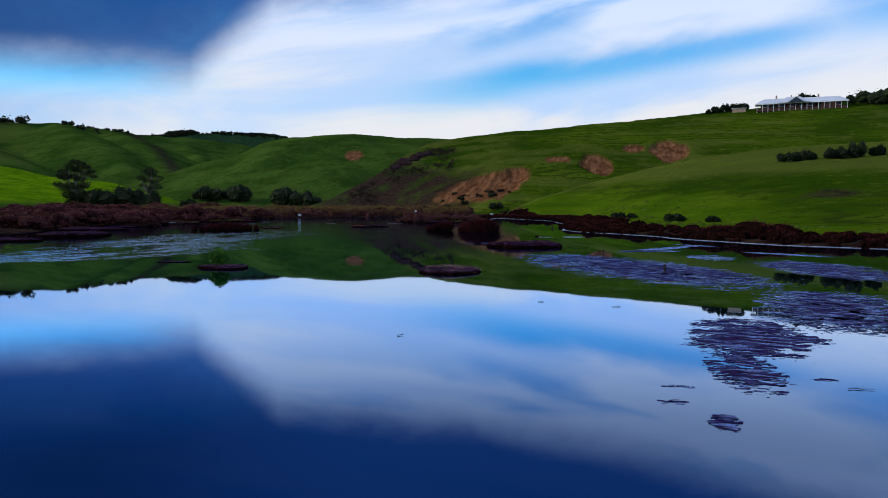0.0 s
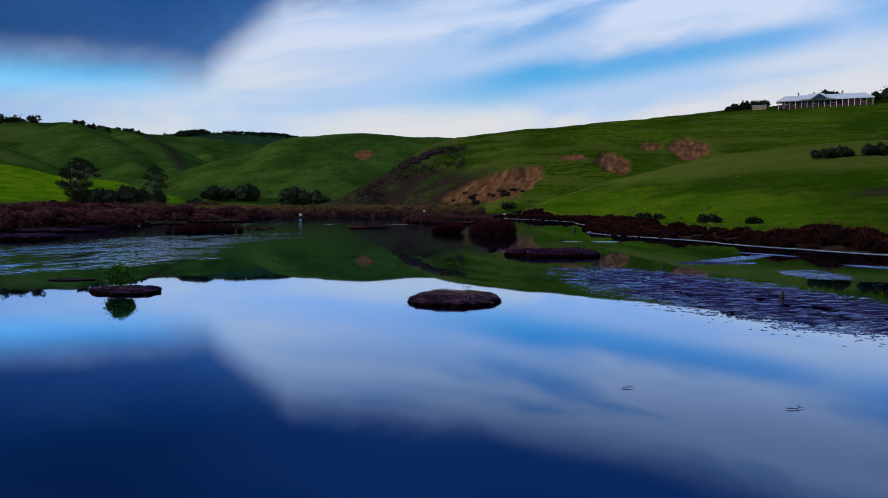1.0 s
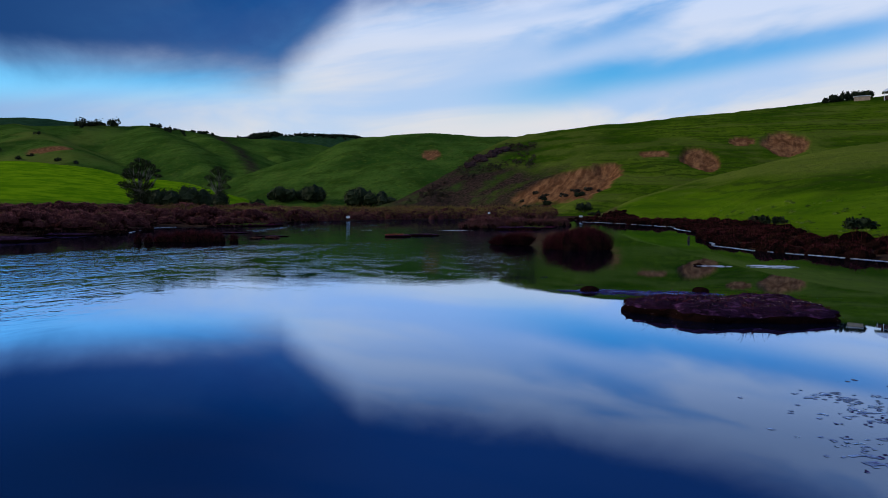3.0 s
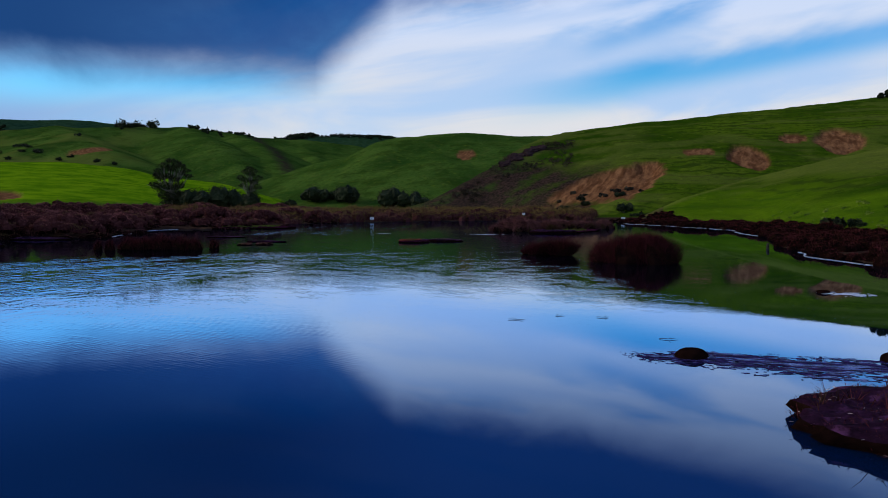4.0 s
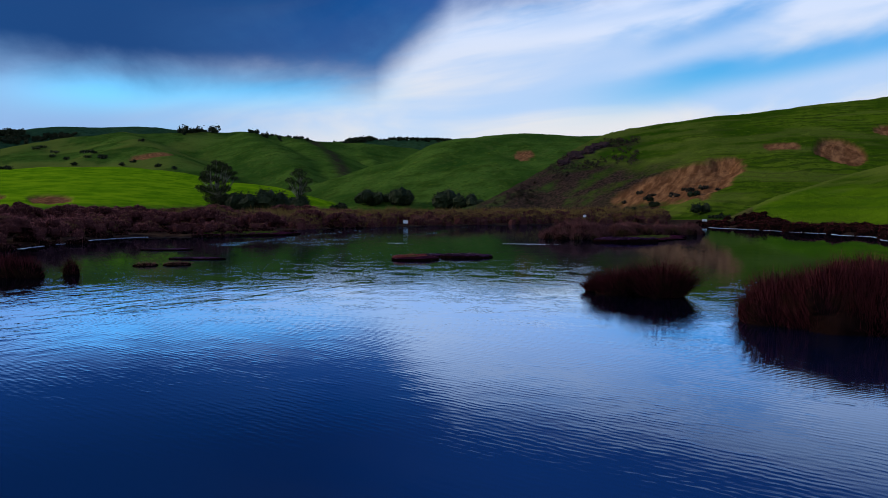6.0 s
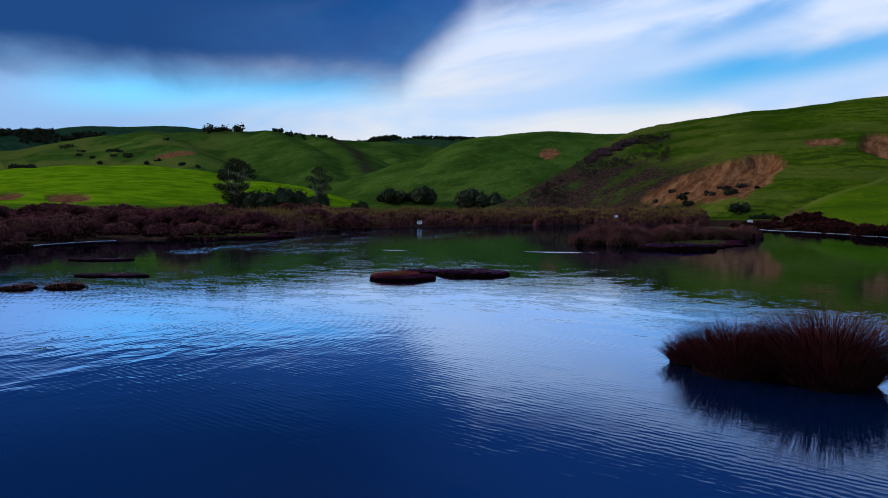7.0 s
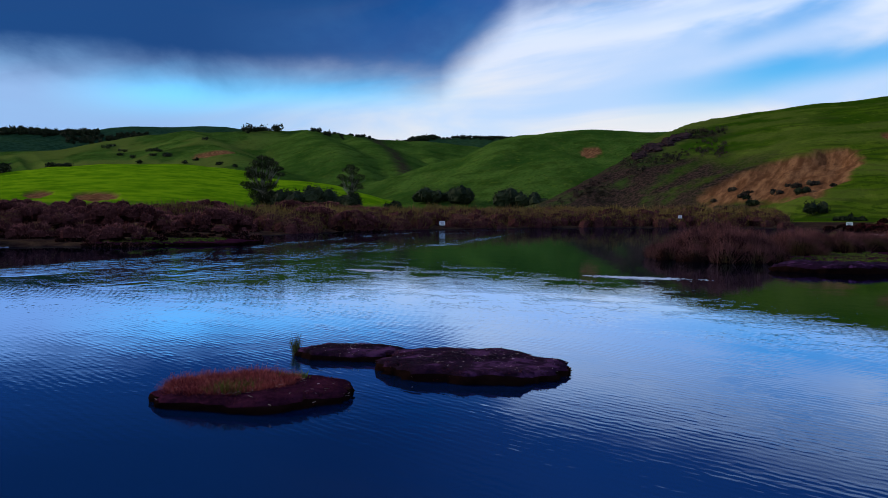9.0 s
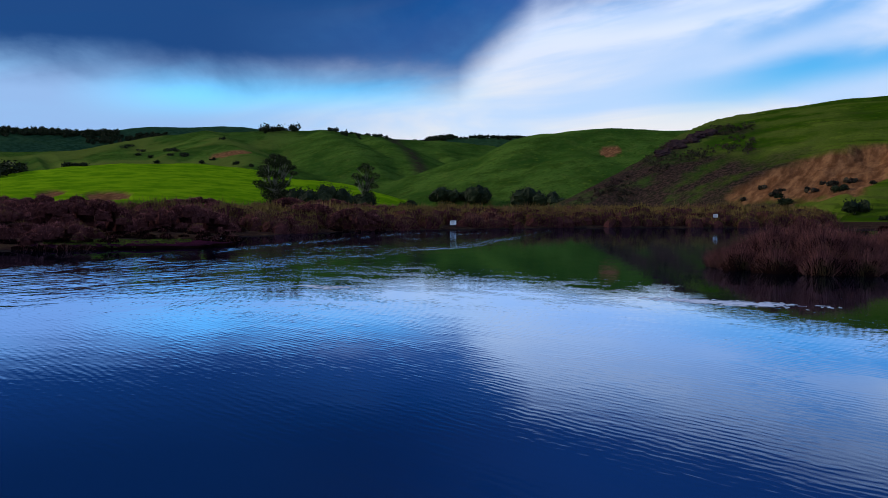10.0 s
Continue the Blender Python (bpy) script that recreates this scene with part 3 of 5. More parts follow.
# ---- ground, one sheet to the horizon ----
def make_ground():
    turns = np.concatenate([np.arange(-180, -72, 2.0), np.arange(-72, 26, 0.16), np.arange(26, 180, 2.0)])
    reach = np.concatenate([np.arange(4, 40, 2.0), np.arange(40, 160, 1.6), 160 * (4700 / 160) ** np.linspace(0, 1, 300)])
    a, r = np.meshgrid(np.radians(turns), reach, indexing="ij")
    x, y = CENTRE[0] + r * np.sin(a), CENTRE[1] + r * np.cos(a)
    na, nr = x.shape
    z = land(x, y)
    verts = np.concatenate([np.stack([x, y, z], -1).reshape(-1, 3), [[*CENTRE, -1.3]]])
    i, j = np.meshgrid(np.arange(na), np.arange(nr - 1), indexing="ij")
    i2 = (i + 1) % na
    faces = np.stack([i * nr + j, i2 * nr + j, i2 * nr + j + 1, i * nr + j + 1], -1).reshape(-1, 4)[:, ::-1]
    me = fast_mesh("ground", verts, faces, GRASSLAND, True)
    ob = tagged(new("ground", me), "rolling green pasture hills around a marshy pond", "ground", kind="structure")
    azd = np.degrees(a)
    bare, _ = scar_mask(x, y)
    sd = shore_distance(x, y)
    edge = FIELD(azd, r)
    field = smooth01((edge - 3) / 5) * smooth01((edge - np.maximum(LEFT_HILL(azd, r), MID_HILL(azd, r)) + 3) / 6) * (r < 830)
    meadow = smooth01((sd - 7.5) / 4) * smooth01((36 + 10 * fbm(x / 14, y / 14, 3, 67) - sd) / 10) * (azd > -6)
    spur_lit = 0.04 * smooth01((SPUR(azd, r) - SLIP_HILL(azd, r)) / 4) * (SPUR(azd, r) > 1)
    scrub = smooth01((-10.5 - azd + 7 * fbm(x / 22, y / 22, 4, 61)) / 5) * smooth01((azd + 27) / 3) * smooth01((28 - z + 16 * fbm(x / 30, y / 30, 4, 63)) / 9) * (r > 225) * (r < 420)
    crag = smooth01(1.2 - np.abs((y - 370) - (x + 113) * 1.8) / 9 + 0.5 * fbm(x / 6, y / 6, 3, 64)) * (x > -116) * (x < -100) * (r < 420)
    scrub = np.maximum(scrub, crag)
    # pale strip along the spur's crest, with its catch of light painted in
    dry = smooth01(1 - np.abs(r + 1.8 - SPUR_LINE(azd) - 1.0 * fbm(x / 20, y / 20, 2, 65)) / 5.5) * (azd > -8) * (azd < 9) * 0.6
    dry = np.maximum(dry, 0.36 * smooth01((fbm(x / 25, y / 12, 4, 68) - 0.05) / 0.15) * (azd > -14) * (r > 150) * (r < 420))
    dry = np.maximum(dry, 0.55 * smooth01((SPUR(azd, r) - SLIP_HILL(azd, r) + 1) / 3) * smooth01((z - 8 - 3 * fbm(x / 16, y / 16, 3, 72)) / 4) * (azd > -2) * (azd < 60) * (r < 230))
    dry = np.maximum(dry, 0.5 * smooth01((-43 - azd) / 5) * smooth01((r - 950) / 150) * smooth01((fbm(x / 90, y / 90, 4, 73) + 0.15) / 0.3) * (r < 1750))
    scrub = np.maximum(scrub, 0.9 * smooth01(1.15 - spot(x, y, 39, 143, 5.5, 9, -20) + 0.9 * fbm(x / 4, y / 4, 4, 74)))
    dry = np.maximum(dry, 0.5 * smooth01((-7 - azd) / 4) * (azd > -27) * (r > 250) * (r < 460) * smooth01((fbm(x / 18, y / 18, 4, 75) + 0.2) / 0.3))
    dry = dry * (1 - np.clip(scrub, 0, 1))
    gully = smooth01(1 - np.abs(azd + 34.6 + 0.004 * (r - 1000)) / 1.0) * (r > 1000) * (r < 1700) * 0.9
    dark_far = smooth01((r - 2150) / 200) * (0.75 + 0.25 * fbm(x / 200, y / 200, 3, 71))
    marsh = smooth01((34 + 10 * fbm(x / 15, y / 15, 3, 66) - sd) / 10) * (sd > -20) * np.where(azd > -6, smooth01((9.5 - sd) / 3), 1)
    marsh = np.maximum(marsh, smooth01((300 - r) / 30) * (azd < -12) * (z < 4))
    track = smooth01((azd + 20) / 6) * smooth01((600 - r) / 60)
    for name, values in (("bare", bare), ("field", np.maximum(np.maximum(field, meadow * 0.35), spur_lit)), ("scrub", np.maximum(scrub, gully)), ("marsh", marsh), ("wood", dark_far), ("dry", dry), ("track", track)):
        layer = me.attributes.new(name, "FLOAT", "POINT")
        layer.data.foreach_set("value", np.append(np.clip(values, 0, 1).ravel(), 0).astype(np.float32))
    return ob


ground = make_ground()


# the wind's patches on the pond: a choppy one off the marsh, another along the far west shore
CHOP_NEAR = [(-33, 38), (-38, 57), (-40.5, 69), (-38.5, 77), (-35, 82.5), (-30, 87.5), (-22, 94), (-20, 90), (-22, 80), (-21, 66), (-17, 54), (-14, 46), (-18, 35.5), (-27, 31)]
CHOP_FAR = [(-54, 111), (-57, 121), (-61, 131), (-65, 143), (-70, 158), (-70, 172), (-62, 176), (-56, 158), (-50, 138), (-42, 122), (-36, 112), (-44, 105)]


def make_water():
    xs, ys = np.arange(-110, 110.1, 1.0), np.arange(-120, 240.1, 1.0)
    x, y = np.meshgrid(xs, ys, indexing="ij")
    nx, ny = x.shape
    verts = np.stack([x, y, np.zeros_like(x)], -1).reshape(-1, 3)
    i, j = np.meshgrid(np.arange(nx - 1), np.arange(ny - 1), indexing="ij")
    k = i * ny + j
    faces = np.stack([k, k + ny, k + ny + 1, k + 1], -1).reshape(-1, 4)
    me = fast_mesh("water", verts, faces, WATER, True)
    sd = shore_distance(x, y)
    ragged = 3.0 * fbm(x / 6, y / 6, 3, 26)
    lee = smooth01((-sd - 5.0) / 5)
    near = smooth01((poly_distance(CHOP_NEAR, x, y) + ragged + 0.6) / 5.0) * (1 - 0.55 * smooth01((x + 30 + 0.25 * (y - 60)) / 10))
    far = smooth01((poly_distance(CHOP_FAR, x, y) + 1.6 * ragged + 0.6) / 9.0)
    # a thin bright rank of wavelets where the wind first touches the water
    line = smooth01(1 - np.abs(poly_distance(CHOP_FAR, x, y) - 0.6) / 2.0) * (x < -50) * (y > 108)
    for name, values in (("lee", lee), ("chop", near), ("chop_far", far), ("surf", line)):
        me.attributes.new(name, "FLOAT", "POINT").data.foreach_set("value", values.ravel().astype(np.float32))
    ob = new("water", me)
    return tagged(ob, "still dark pond water mirroring the cloudy sky", "water", kind="structure")


make_water()


# ---- sedge, reeds and grass ----
def blades(rng, count, spread, tall, lean, width, flop=0.35, segs=3):
    """Curved tapering blades out of a round clump: corners and triangles."""
    turn = rng.uniform(0, 2 * math.pi, count)
    out = np.sqrt(rng.uniform(0, 1, count)) * spread
    face = turn + rng.normal(0, 0.5, count)
    h = tall * rng.uniform(0.55, 1.1, count) * (1 - 0.35 * (out / max(spread, 1e-6)) ** 2)
    tilt = lean * (out / max(spread, 1e-6)) * rng.uniform(0.5, 1.3, count) + rng.normal(0, 0.08, count)
    bx, by = out * np.cos(turn), out * np.sin(turn)
    side = face + math.pi / 2 + rng.normal(0, 0.6, count)
    verts = np.zeros((count, segs * 2 + 1, 3))
    for s in range(segs + 1):
        f = s / segs
        reach = h * (np.sin(tilt) * f + flop * f * f * rng.uniform(0.3, 1.0, count))
        px, py = bx + reach * np.cos(face), by + reach * np.sin(face)
        pz = h * f * np.cos(tilt) * (1 - 0.28 * flop * f * f)
        w = width * (1 - 0.75 * f)
        if s < segs:
            verts[:, 2 * s] = np.stack([px - w * np.cos(side), py - w * np.sin(side), pz], -1)
            verts[:, 2 * s + 1] = np.stack([px + w * np.cos(side), py + w * np.sin(side), pz], -1)
        else:
            verts[:, 2 * s] = np.stack([px, py, pz], -1)
    one = []
    for s in range(segs - 1):
        q = 2 * s
        one += [(q, q + 1, q + 2), (q + 1, q + 3, q + 2)]
    q = 2 * (segs - 1)
    one.append((q, q + 1, q + 2))
    faces = (np.array(one)[None] + (np.arange(count) * (segs * 2 + 1))[:, None, None]).reshape(-1, 3)
    return verts.reshape(-1, 3), faces


def fuzz(rng, count, radius, tall, length, width, droop=0.5, rise=0.6):
    """Short blades standing out all over a dome: one triangle each."""
    a, f = rng.uniform(0, 2 * math.pi, count), rng.uniform(0.0, 1.0, count)
    r, z = radius * np.sqrt(1 - f * f), tall * f
    lump = 1 + 0.35 * fbm(np.cos(a) * 2 + f * 2, np.sin(a) * 2, 2, int(rng.integers(0, 999)))
    base = np.stack([r * lump * np.cos(a), r * lump * np.sin(a), z * lump], -1)
    way = np.stack([np.cos(a) * np.sqrt(1 - f * f), np.sin(a) * np.sqrt(1 - f * f), f + rise], -1) + rng.normal(0, 0.28, (count, 3))
    way /= np.linalg.norm(way, axis=1)[:, None]
    side = np.stack([-np.sin(a), np.cos(a), np.zeros(count)], -1) + rng.normal(0, 0.4, (count, 3))
    side /= np.linalg.norm(side, axis=1)[:, None]
    l = length * rng.uniform(0.5, 1.3, count)[:, None]
    base = base - way * l * 0.3
    tip = base + way * l * 1.2 - np.array([0, 0, 1]) * l * droop * rng.uniform(0, 0.5, count)[:, None]
    verts = np.stack([base - side * width, base + side * width, tip], 1).reshape(-1, 3)
    return verts, np.arange(count * 3).reshape(-1, 3)


def mound(rng, radius, tall, rough=0.2, rings=6, sides=18):
    """A low uneven dome, closed below."""
    verts, faces = [], []
    seed = int(rng.integers(0, 9999))
    for k in range(rings + 1):
        f = k / rings
        rr, zz = radius * math.cos(f * math.pi / 2) ** 0.7, tall * math.sin(f * math.pi / 2)
        for s in range(sides):
            a = 2 * math.pi * s / sides
            w = 1 + rough * float(fbm(np.array(math.cos(a) * 2 + f), np.array(math.sin(a) * 2 - f), 3, seed)) * 2
            verts.append((rr * w * math.cos(a), rr * w * math.sin(a), zz * (0.85 + 0.15 * w)))
    for k in range(rings):
        for s in range(sides):
            p, q = k * sides + s, k * sides + (s + 1) % sides
            faces += [(p, q, q + sides), (p, q + sides, p + sides)]
    verts = np.array(verts)
    verts[:sides, 2] = -0.25
    return verts, np.array(faces)


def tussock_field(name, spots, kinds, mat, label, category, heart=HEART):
    """Many tussocks as one growth: blades over a heart coloured dark for self-shadow. spots: x, y, z, size, kind."""
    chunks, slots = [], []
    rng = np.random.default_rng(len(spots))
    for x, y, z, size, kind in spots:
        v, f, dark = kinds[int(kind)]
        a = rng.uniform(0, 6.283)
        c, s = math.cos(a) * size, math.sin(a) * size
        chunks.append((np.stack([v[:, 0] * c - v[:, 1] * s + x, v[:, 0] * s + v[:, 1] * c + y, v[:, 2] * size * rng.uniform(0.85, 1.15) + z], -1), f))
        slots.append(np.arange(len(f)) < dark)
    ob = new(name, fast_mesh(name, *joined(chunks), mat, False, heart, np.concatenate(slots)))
    return tagged(ob, label, category, kind="stuff")


def tussock(rng, heart, hair):
    v, f = joined([heart, hair])
    return v, f, len(heart[1])


def scatter(seed, count, x0, x1, y0, y1, keep):
    """Random places in a stretch of the plan that keep(x, y, rng) picks."""
    rng = np.random.default_rng(seed)
    x, y = rng.uniform(x0, x1, count), rng.uniform(y0, y1, count)
    ok = keep(x, y, rng)
    return x[ok], y[ok], rng


def make_reeds():
    rng = np.random.default_rng(4)
    # bushy tussocks of fine blades over a dense heart
    bush = [tussock(rng, mound(rng, 0.64, 0.54, 0.6, 5, 12), fuzz(rng, 300, 0.66, 0.56, 0.28, 0.010, 0.6, 0.6)) for _ in range(8)]
    tall = [tussock(rng, mound(rng, 0.58, 0.62, 0.45, 3, 7), fuzz(rng, 190, 0.6, 0.68, 0.26, 0.014, 0.5, 0.8)) for _ in range(8)]

    def spots(x, y, size, rng, extra=0.0):
        z = land(x, y)
        return [(a, b, max(c, 0.0) - 0.05, s, rng.integers(0, 8)) for a, b, c, s in zip(x, y, z, size)]

    # west bank: rounded hummocks of reed in loose rows, with dark wet gaps between
    coarse = [tussock(rng, mound(rng, 0.62, 0.56, 0.5, 4, 10), fuzz(rng, 170, 0.66, 0.60, 0.30, 0.016, 0.6, 0.6)) for _ in range(8)]
    hx, hy, r = scatter(21, 1500, -150, -54, 36, 200, lambda x, y, r: (lambda sd: (sd > 0.8) & (sd < 62) & (np.degrees(np.arctan2(x + 8, y - 55)) < -33))(shore_distance(x, y)))
    hs = shore_distance(hx, hy)
    hr = r.uniform(1.3, 3.4, len(hx)) * (1 + 0.3 * smooth01((hs - 8) / 25))
    hz = hr * r.uniform(0.48, 0.75, len(hx)) + 0.45 * smooth01((hs - 5) / 15)
    chosen = []
    for k in range(len(hx)):
        if all((hx[k] - hx[q]) ** 2 + (hy[k] - hy[q]) ** 2 > (0.72 * (hr[k] + hr[q])) ** 2 for q in chosen):
            chosen.append(k)
    rows = []
    for k in chosen:
        for _ in range(int(5.0 * hr[k] ** 2 * (1 if hs[k] < 30 else 0.7))):
            f, a = math.sqrt(r.uniform()), r.uniform(0, 6.283)
            f = 0.9 * f ** 0.8
            size = r.uniform(0.55, 1.0) * (1.0 - 0.25 * f)
            rows.append((hx[k] + hr[k] * f * math.cos(a), hy[k] + hr[k] * f * math.sin(a), max(0.0, hz[k] - 0.25) * math.sqrt(max(0.0, 1 - f * f)), size))
    # a ring of dark reed tufts stands in for shade at each hummock's foot
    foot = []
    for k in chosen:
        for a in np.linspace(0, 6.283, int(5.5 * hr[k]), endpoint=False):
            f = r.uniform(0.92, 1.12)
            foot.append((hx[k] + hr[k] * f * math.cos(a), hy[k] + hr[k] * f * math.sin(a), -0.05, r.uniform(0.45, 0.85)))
    for name, rows, mat, heart, label in (("bank_reeds", rows, REED, HEART, "purple-brown dry reeds crowding the marshy bank in hummocks"), ("bank_sedge", foot, REED_DARK, CLUMP_HEART, "dark reed tufts added round the hummock feet in place of shade")):
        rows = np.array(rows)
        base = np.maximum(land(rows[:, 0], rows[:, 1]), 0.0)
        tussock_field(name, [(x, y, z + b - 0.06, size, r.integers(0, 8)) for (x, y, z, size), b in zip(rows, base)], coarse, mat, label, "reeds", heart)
    # far bank, tall and straight
    x, y, r = scatter(2, 5200, -160, -25, 150, 300, lambda x, y, r: (lambda sd: (sd > 0.0) & (sd < 60) & (np.degrees(np.arctan2(x + 8, y - 55)) < -11.5))(shore_distance(x, y)))
    sd = shore_distance(x, y)
    size = (1.65 + 1.0 * smooth01(sd / 8)) * (1 + 0.35 * fbm(x / 9, y / 9, 3, 79)) * r.uniform(0.8, 1.15, len(x))
    tussock_field("far_reeds", spots(x, y, size, r), tall, REED_GREEN, "tall olive-brown reed bed along the far shore", "reeds")
    # east bank
    x, y, r = scatter(3, 9000, -34, 62, 30, 205, lambda x, y, r: (lambda sd: (sd > -0.6) & (sd < 9.5 + 3 * fbm(x / 8, y / 8, 3, 80)) & (np.degrees(np.arctan2(x + 8, y - 55)) > -11))(shore_distance(x, y)))
    size = (0.72 + 0.5 * fbm(x / 6, y / 6, 3, 81) + 0.30 * smooth01((x - 8) / 16) + 0.55 * smooth01((fbm(x / 6, y / 6, 2, 83) - 0.10) / 0.25)) * r.uniform(0.75, 1.3, len(x))
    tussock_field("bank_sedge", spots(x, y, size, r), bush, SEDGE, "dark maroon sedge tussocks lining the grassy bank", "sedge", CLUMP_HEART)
    # rank grass on the meadow above it
    grass = [tussock(rng, mound(rng, 0.3, 0.16, 0.5, 3, 7), fuzz(rng, 60, 0.34, 0.22, 0.22, 0.010, 0.5, 0.9)) for _ in range(8)]
    x, y, r = scatter(6, 2600, -20, 62, 60, 190, lambda x, y, r: (lambda sd: (sd > 8) & (sd < 26) & (fbm(x / 5, y / 5, 3, 84) > 0.02) & (np.degrees(np.arctan2(x + 8, y - 55)) > -7))(shore_distance(x, y)))
    tussock_field("meadow_grass", spots(x, y, r.uniform(0.5, 1.5, len(x)), r), grass, TURF, "bright rank grass tufts on the meadow above the pond", "grass", TURF)


make_reeds()


# ---- sedge islands in the water ----
def sedge_clump(lobes, seed, label, mat=SEDGE, count=1500, width=0.008, lean=0.85, flop=0.55, dome=False):
    rng = np.random.default_rng(seed)
    cx, cy = np.mean([l[0] for l in lobes]), np.mean([l[1] for l in lobes])
    root = tagged(new("sedge_clump"), label, "sedge", "sedge clumps in the pond")
    root.location = (cx, cy, 0)
    for x, y, r, h in lobes:
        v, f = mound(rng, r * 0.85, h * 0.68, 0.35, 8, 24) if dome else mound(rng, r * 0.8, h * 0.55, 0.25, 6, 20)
        # mound coloured near black in place of the shade between blades
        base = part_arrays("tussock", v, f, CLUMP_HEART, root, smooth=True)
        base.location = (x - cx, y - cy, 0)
        if dome:
            v, f = joined([fuzz(rng, int(count * r * r), r * 0.95, h * 0.82, 0.42, width, 0.35, 0.9), blades(rng, int(count * r * r * 0.16), r * 0.8, h * 1.2, 0.5, width * 0.8, 0.3, 3)])
        else:
            v, f = blades(rng, int(count * r * r / 0.8), r * 0.78, h * 1.25, lean, width, flop, 4)
        tagged(part_arrays("sedge_hair", v + (0, 0, 0.02), f, mat, base, "arching wine-brown sedge blades"), kind="stuff")
    return root


def make_clumps():
    sedge_clump([(-16.35, 89.95, 0.55, 0.45), (-15.6, 89.5, 0.80, 0.85), (-14.9, 89.6, 0.6, 0.8), (-14.25, 89.4, 0.88, 1.15)], 1, "low two-headed clump of dark wine-brown sedge in the water", count=6000, width=0.005, lean=0.8, flop=0.45)
    sedge_clump([(-10.6, 85.2, 1.05, 1.15), (-9.6, 85.0, 1.25, 1.40), (-8.5, 85.1, 1.35, 1.55), (-8.0, 85.7, 1.10, 1.35), (-9.0, 86.4, 1.3, 1.50)], 2, "large rounded clump of dark sedge standing in the water", count=4200, width=0.006, dome=True)
    # hummocks off the west bank
    sedge_clump([(-42.3, 83.3, 0.70, 0.75), (-41.3, 83.7, 0.80, 0.80), (-40.2, 84.1, 0.85, 0.95), (-39.1, 84.6, 0.75, 0.85), (-38.2, 84.9, 0.55, 0.75)], 3, "row of brown sedge hummocks off the marshy bank", SEDGE, 2600, 0.009, dome=True)
    for k, (x, y, r, h) in enumerate(((-38.0, 86.7, 0.36, 0.62), (-43.7, 82.0, 0.26, 0.62), (-42.6, 82.0, 0.30, 0.64))):
        sedge_clump([(x, y, r, h)], 4 + k, "small upright sedge hummock alone in the water", SEDGE, 4200, 0.007, dome=True)
    # reed island before the far shore: a high round head at one end, lower growth behind
    rng = np.random.default_rng(9)
    lobes = [(-33.0, 133.6, 1.2, 1.35), (-32.2, 132.8, 1.3, 1.65), (-30.5, 132.4, 1.3, 1.75), (-31.4, 134.4, 1.5, 1.85), (-29.7, 133.6, 1.2, 1.5),
             (-34.0, 132.8, 0.8, 0.7), (-33.2, 131.9, 0.8, 0.85), (-31.9, 131.3, 0.8, 0.8), (-30.4, 131.0, 0.75, 0.9), (-29.2, 131.7, 0.8, 0.8), (-28.6, 132.9, 0.7, 0.7)]
    for k in range(16):
        f = (k + 1) / 16
        lobes.append((-30.2 + 5.6 * f + rng.normal(0, 0.9), 136.5 + 13 * f + rng.normal(0, 1.0), rng.uniform(1.0, 1.8), rng.uniform(0.9, 1.35)))
    sedge_clump(lobes, 10, "broad island of purple-brown reeds out on the pond", REED_DARK, 1900, 0.009, dome=True)
    sedge_clump([(-38.2, 92.6, 0.8, 0.22), (-39.2, 91.6, 0.7, 0.2)], 11, "flat brown sedge patch barely above the water", REED, 300, 0.012)


make_clumps()


# ---- peat islets and mud ----
def islet(name, label, category, at, rx, ry, turn, tall, seed, mat=PEAT, sides=72, rings=14, lump=0.12, flat=0.55, wave=1.0):
    """A low uneven islet with a steep undercut rim, resting in the water."""
    rng = np.random.default_rng(seed)
    verts, faces = [], []
    a = np.linspace(0, 2 * math.pi, sides, endpoint=False)
    ca, sa = np.cos(a), np.sin(a)
    rim = 1 + wave * (0.34 * fbm(ca * 1.3 + seed, sa * 1.3, 2, seed) + 0.26 * fbm(ca * 4, sa * 4 + seed, 4, seed + 1)) + 0.05 * fbm(ca * 9, sa * 9 + seed, 3, seed + 2)
    steps = [(1.0, -0.30), (1.02, 0.0), (1.035, 0.25), (1.02, 0.5), (0.97, 0.72)] + [(0.97 * (1 - k / rings), 0.72 + 0.28 * math.sin(k / rings * math.pi / 2) ** flat) for k in range(1, rings)]
    for f, h in steps:
        x, y = f * rim * rx * ca, f * rim * ry * sa
        n = fbm(x * 3.1 + seed, y * 3.1, 4, seed + 3)
        big = fbm(x * 0.7 + seed, y * 0.7, 2, seed + 5)
        z = tall * h * (1 + 0.55 * big * (h > 0.3)) + lump * tall * n * 1.6 * (h > 0.2)
        z = np.where(h < 0, -0.3, z)
        push = 1 + 0.09 * fbm(ca * 14, sa * 14 + h * 4, 3, seed + 7)
        verts.append(np.stack([x * push, y * push, z], -1))
    verts = np.concatenate(verts + [[[0, 0, tall]]])
    m = len(steps)
    for k in range(m - 1):
        for s in range(sides):
            p, q = k * sides + s, k * sides + (s + 1) % sides
            faces += [(p, q, q + sides), (p, q + sides, p + sides)]
    last = (m - 1) * sides
    faces += [(last + s, last + (s + 1) % sides, m * sides) for s in range(sides)]
    verts[-1, 2] = verts[last:last + sides, 2].mean()
    # the lowest rings of the undercut rim take the near-black second material
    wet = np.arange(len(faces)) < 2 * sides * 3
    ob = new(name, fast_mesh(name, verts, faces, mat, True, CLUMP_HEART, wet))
    ob.matrix_world = pose(at[0], at[1], 0, 0, 0, turn)
    return tagged(ob, label, category)


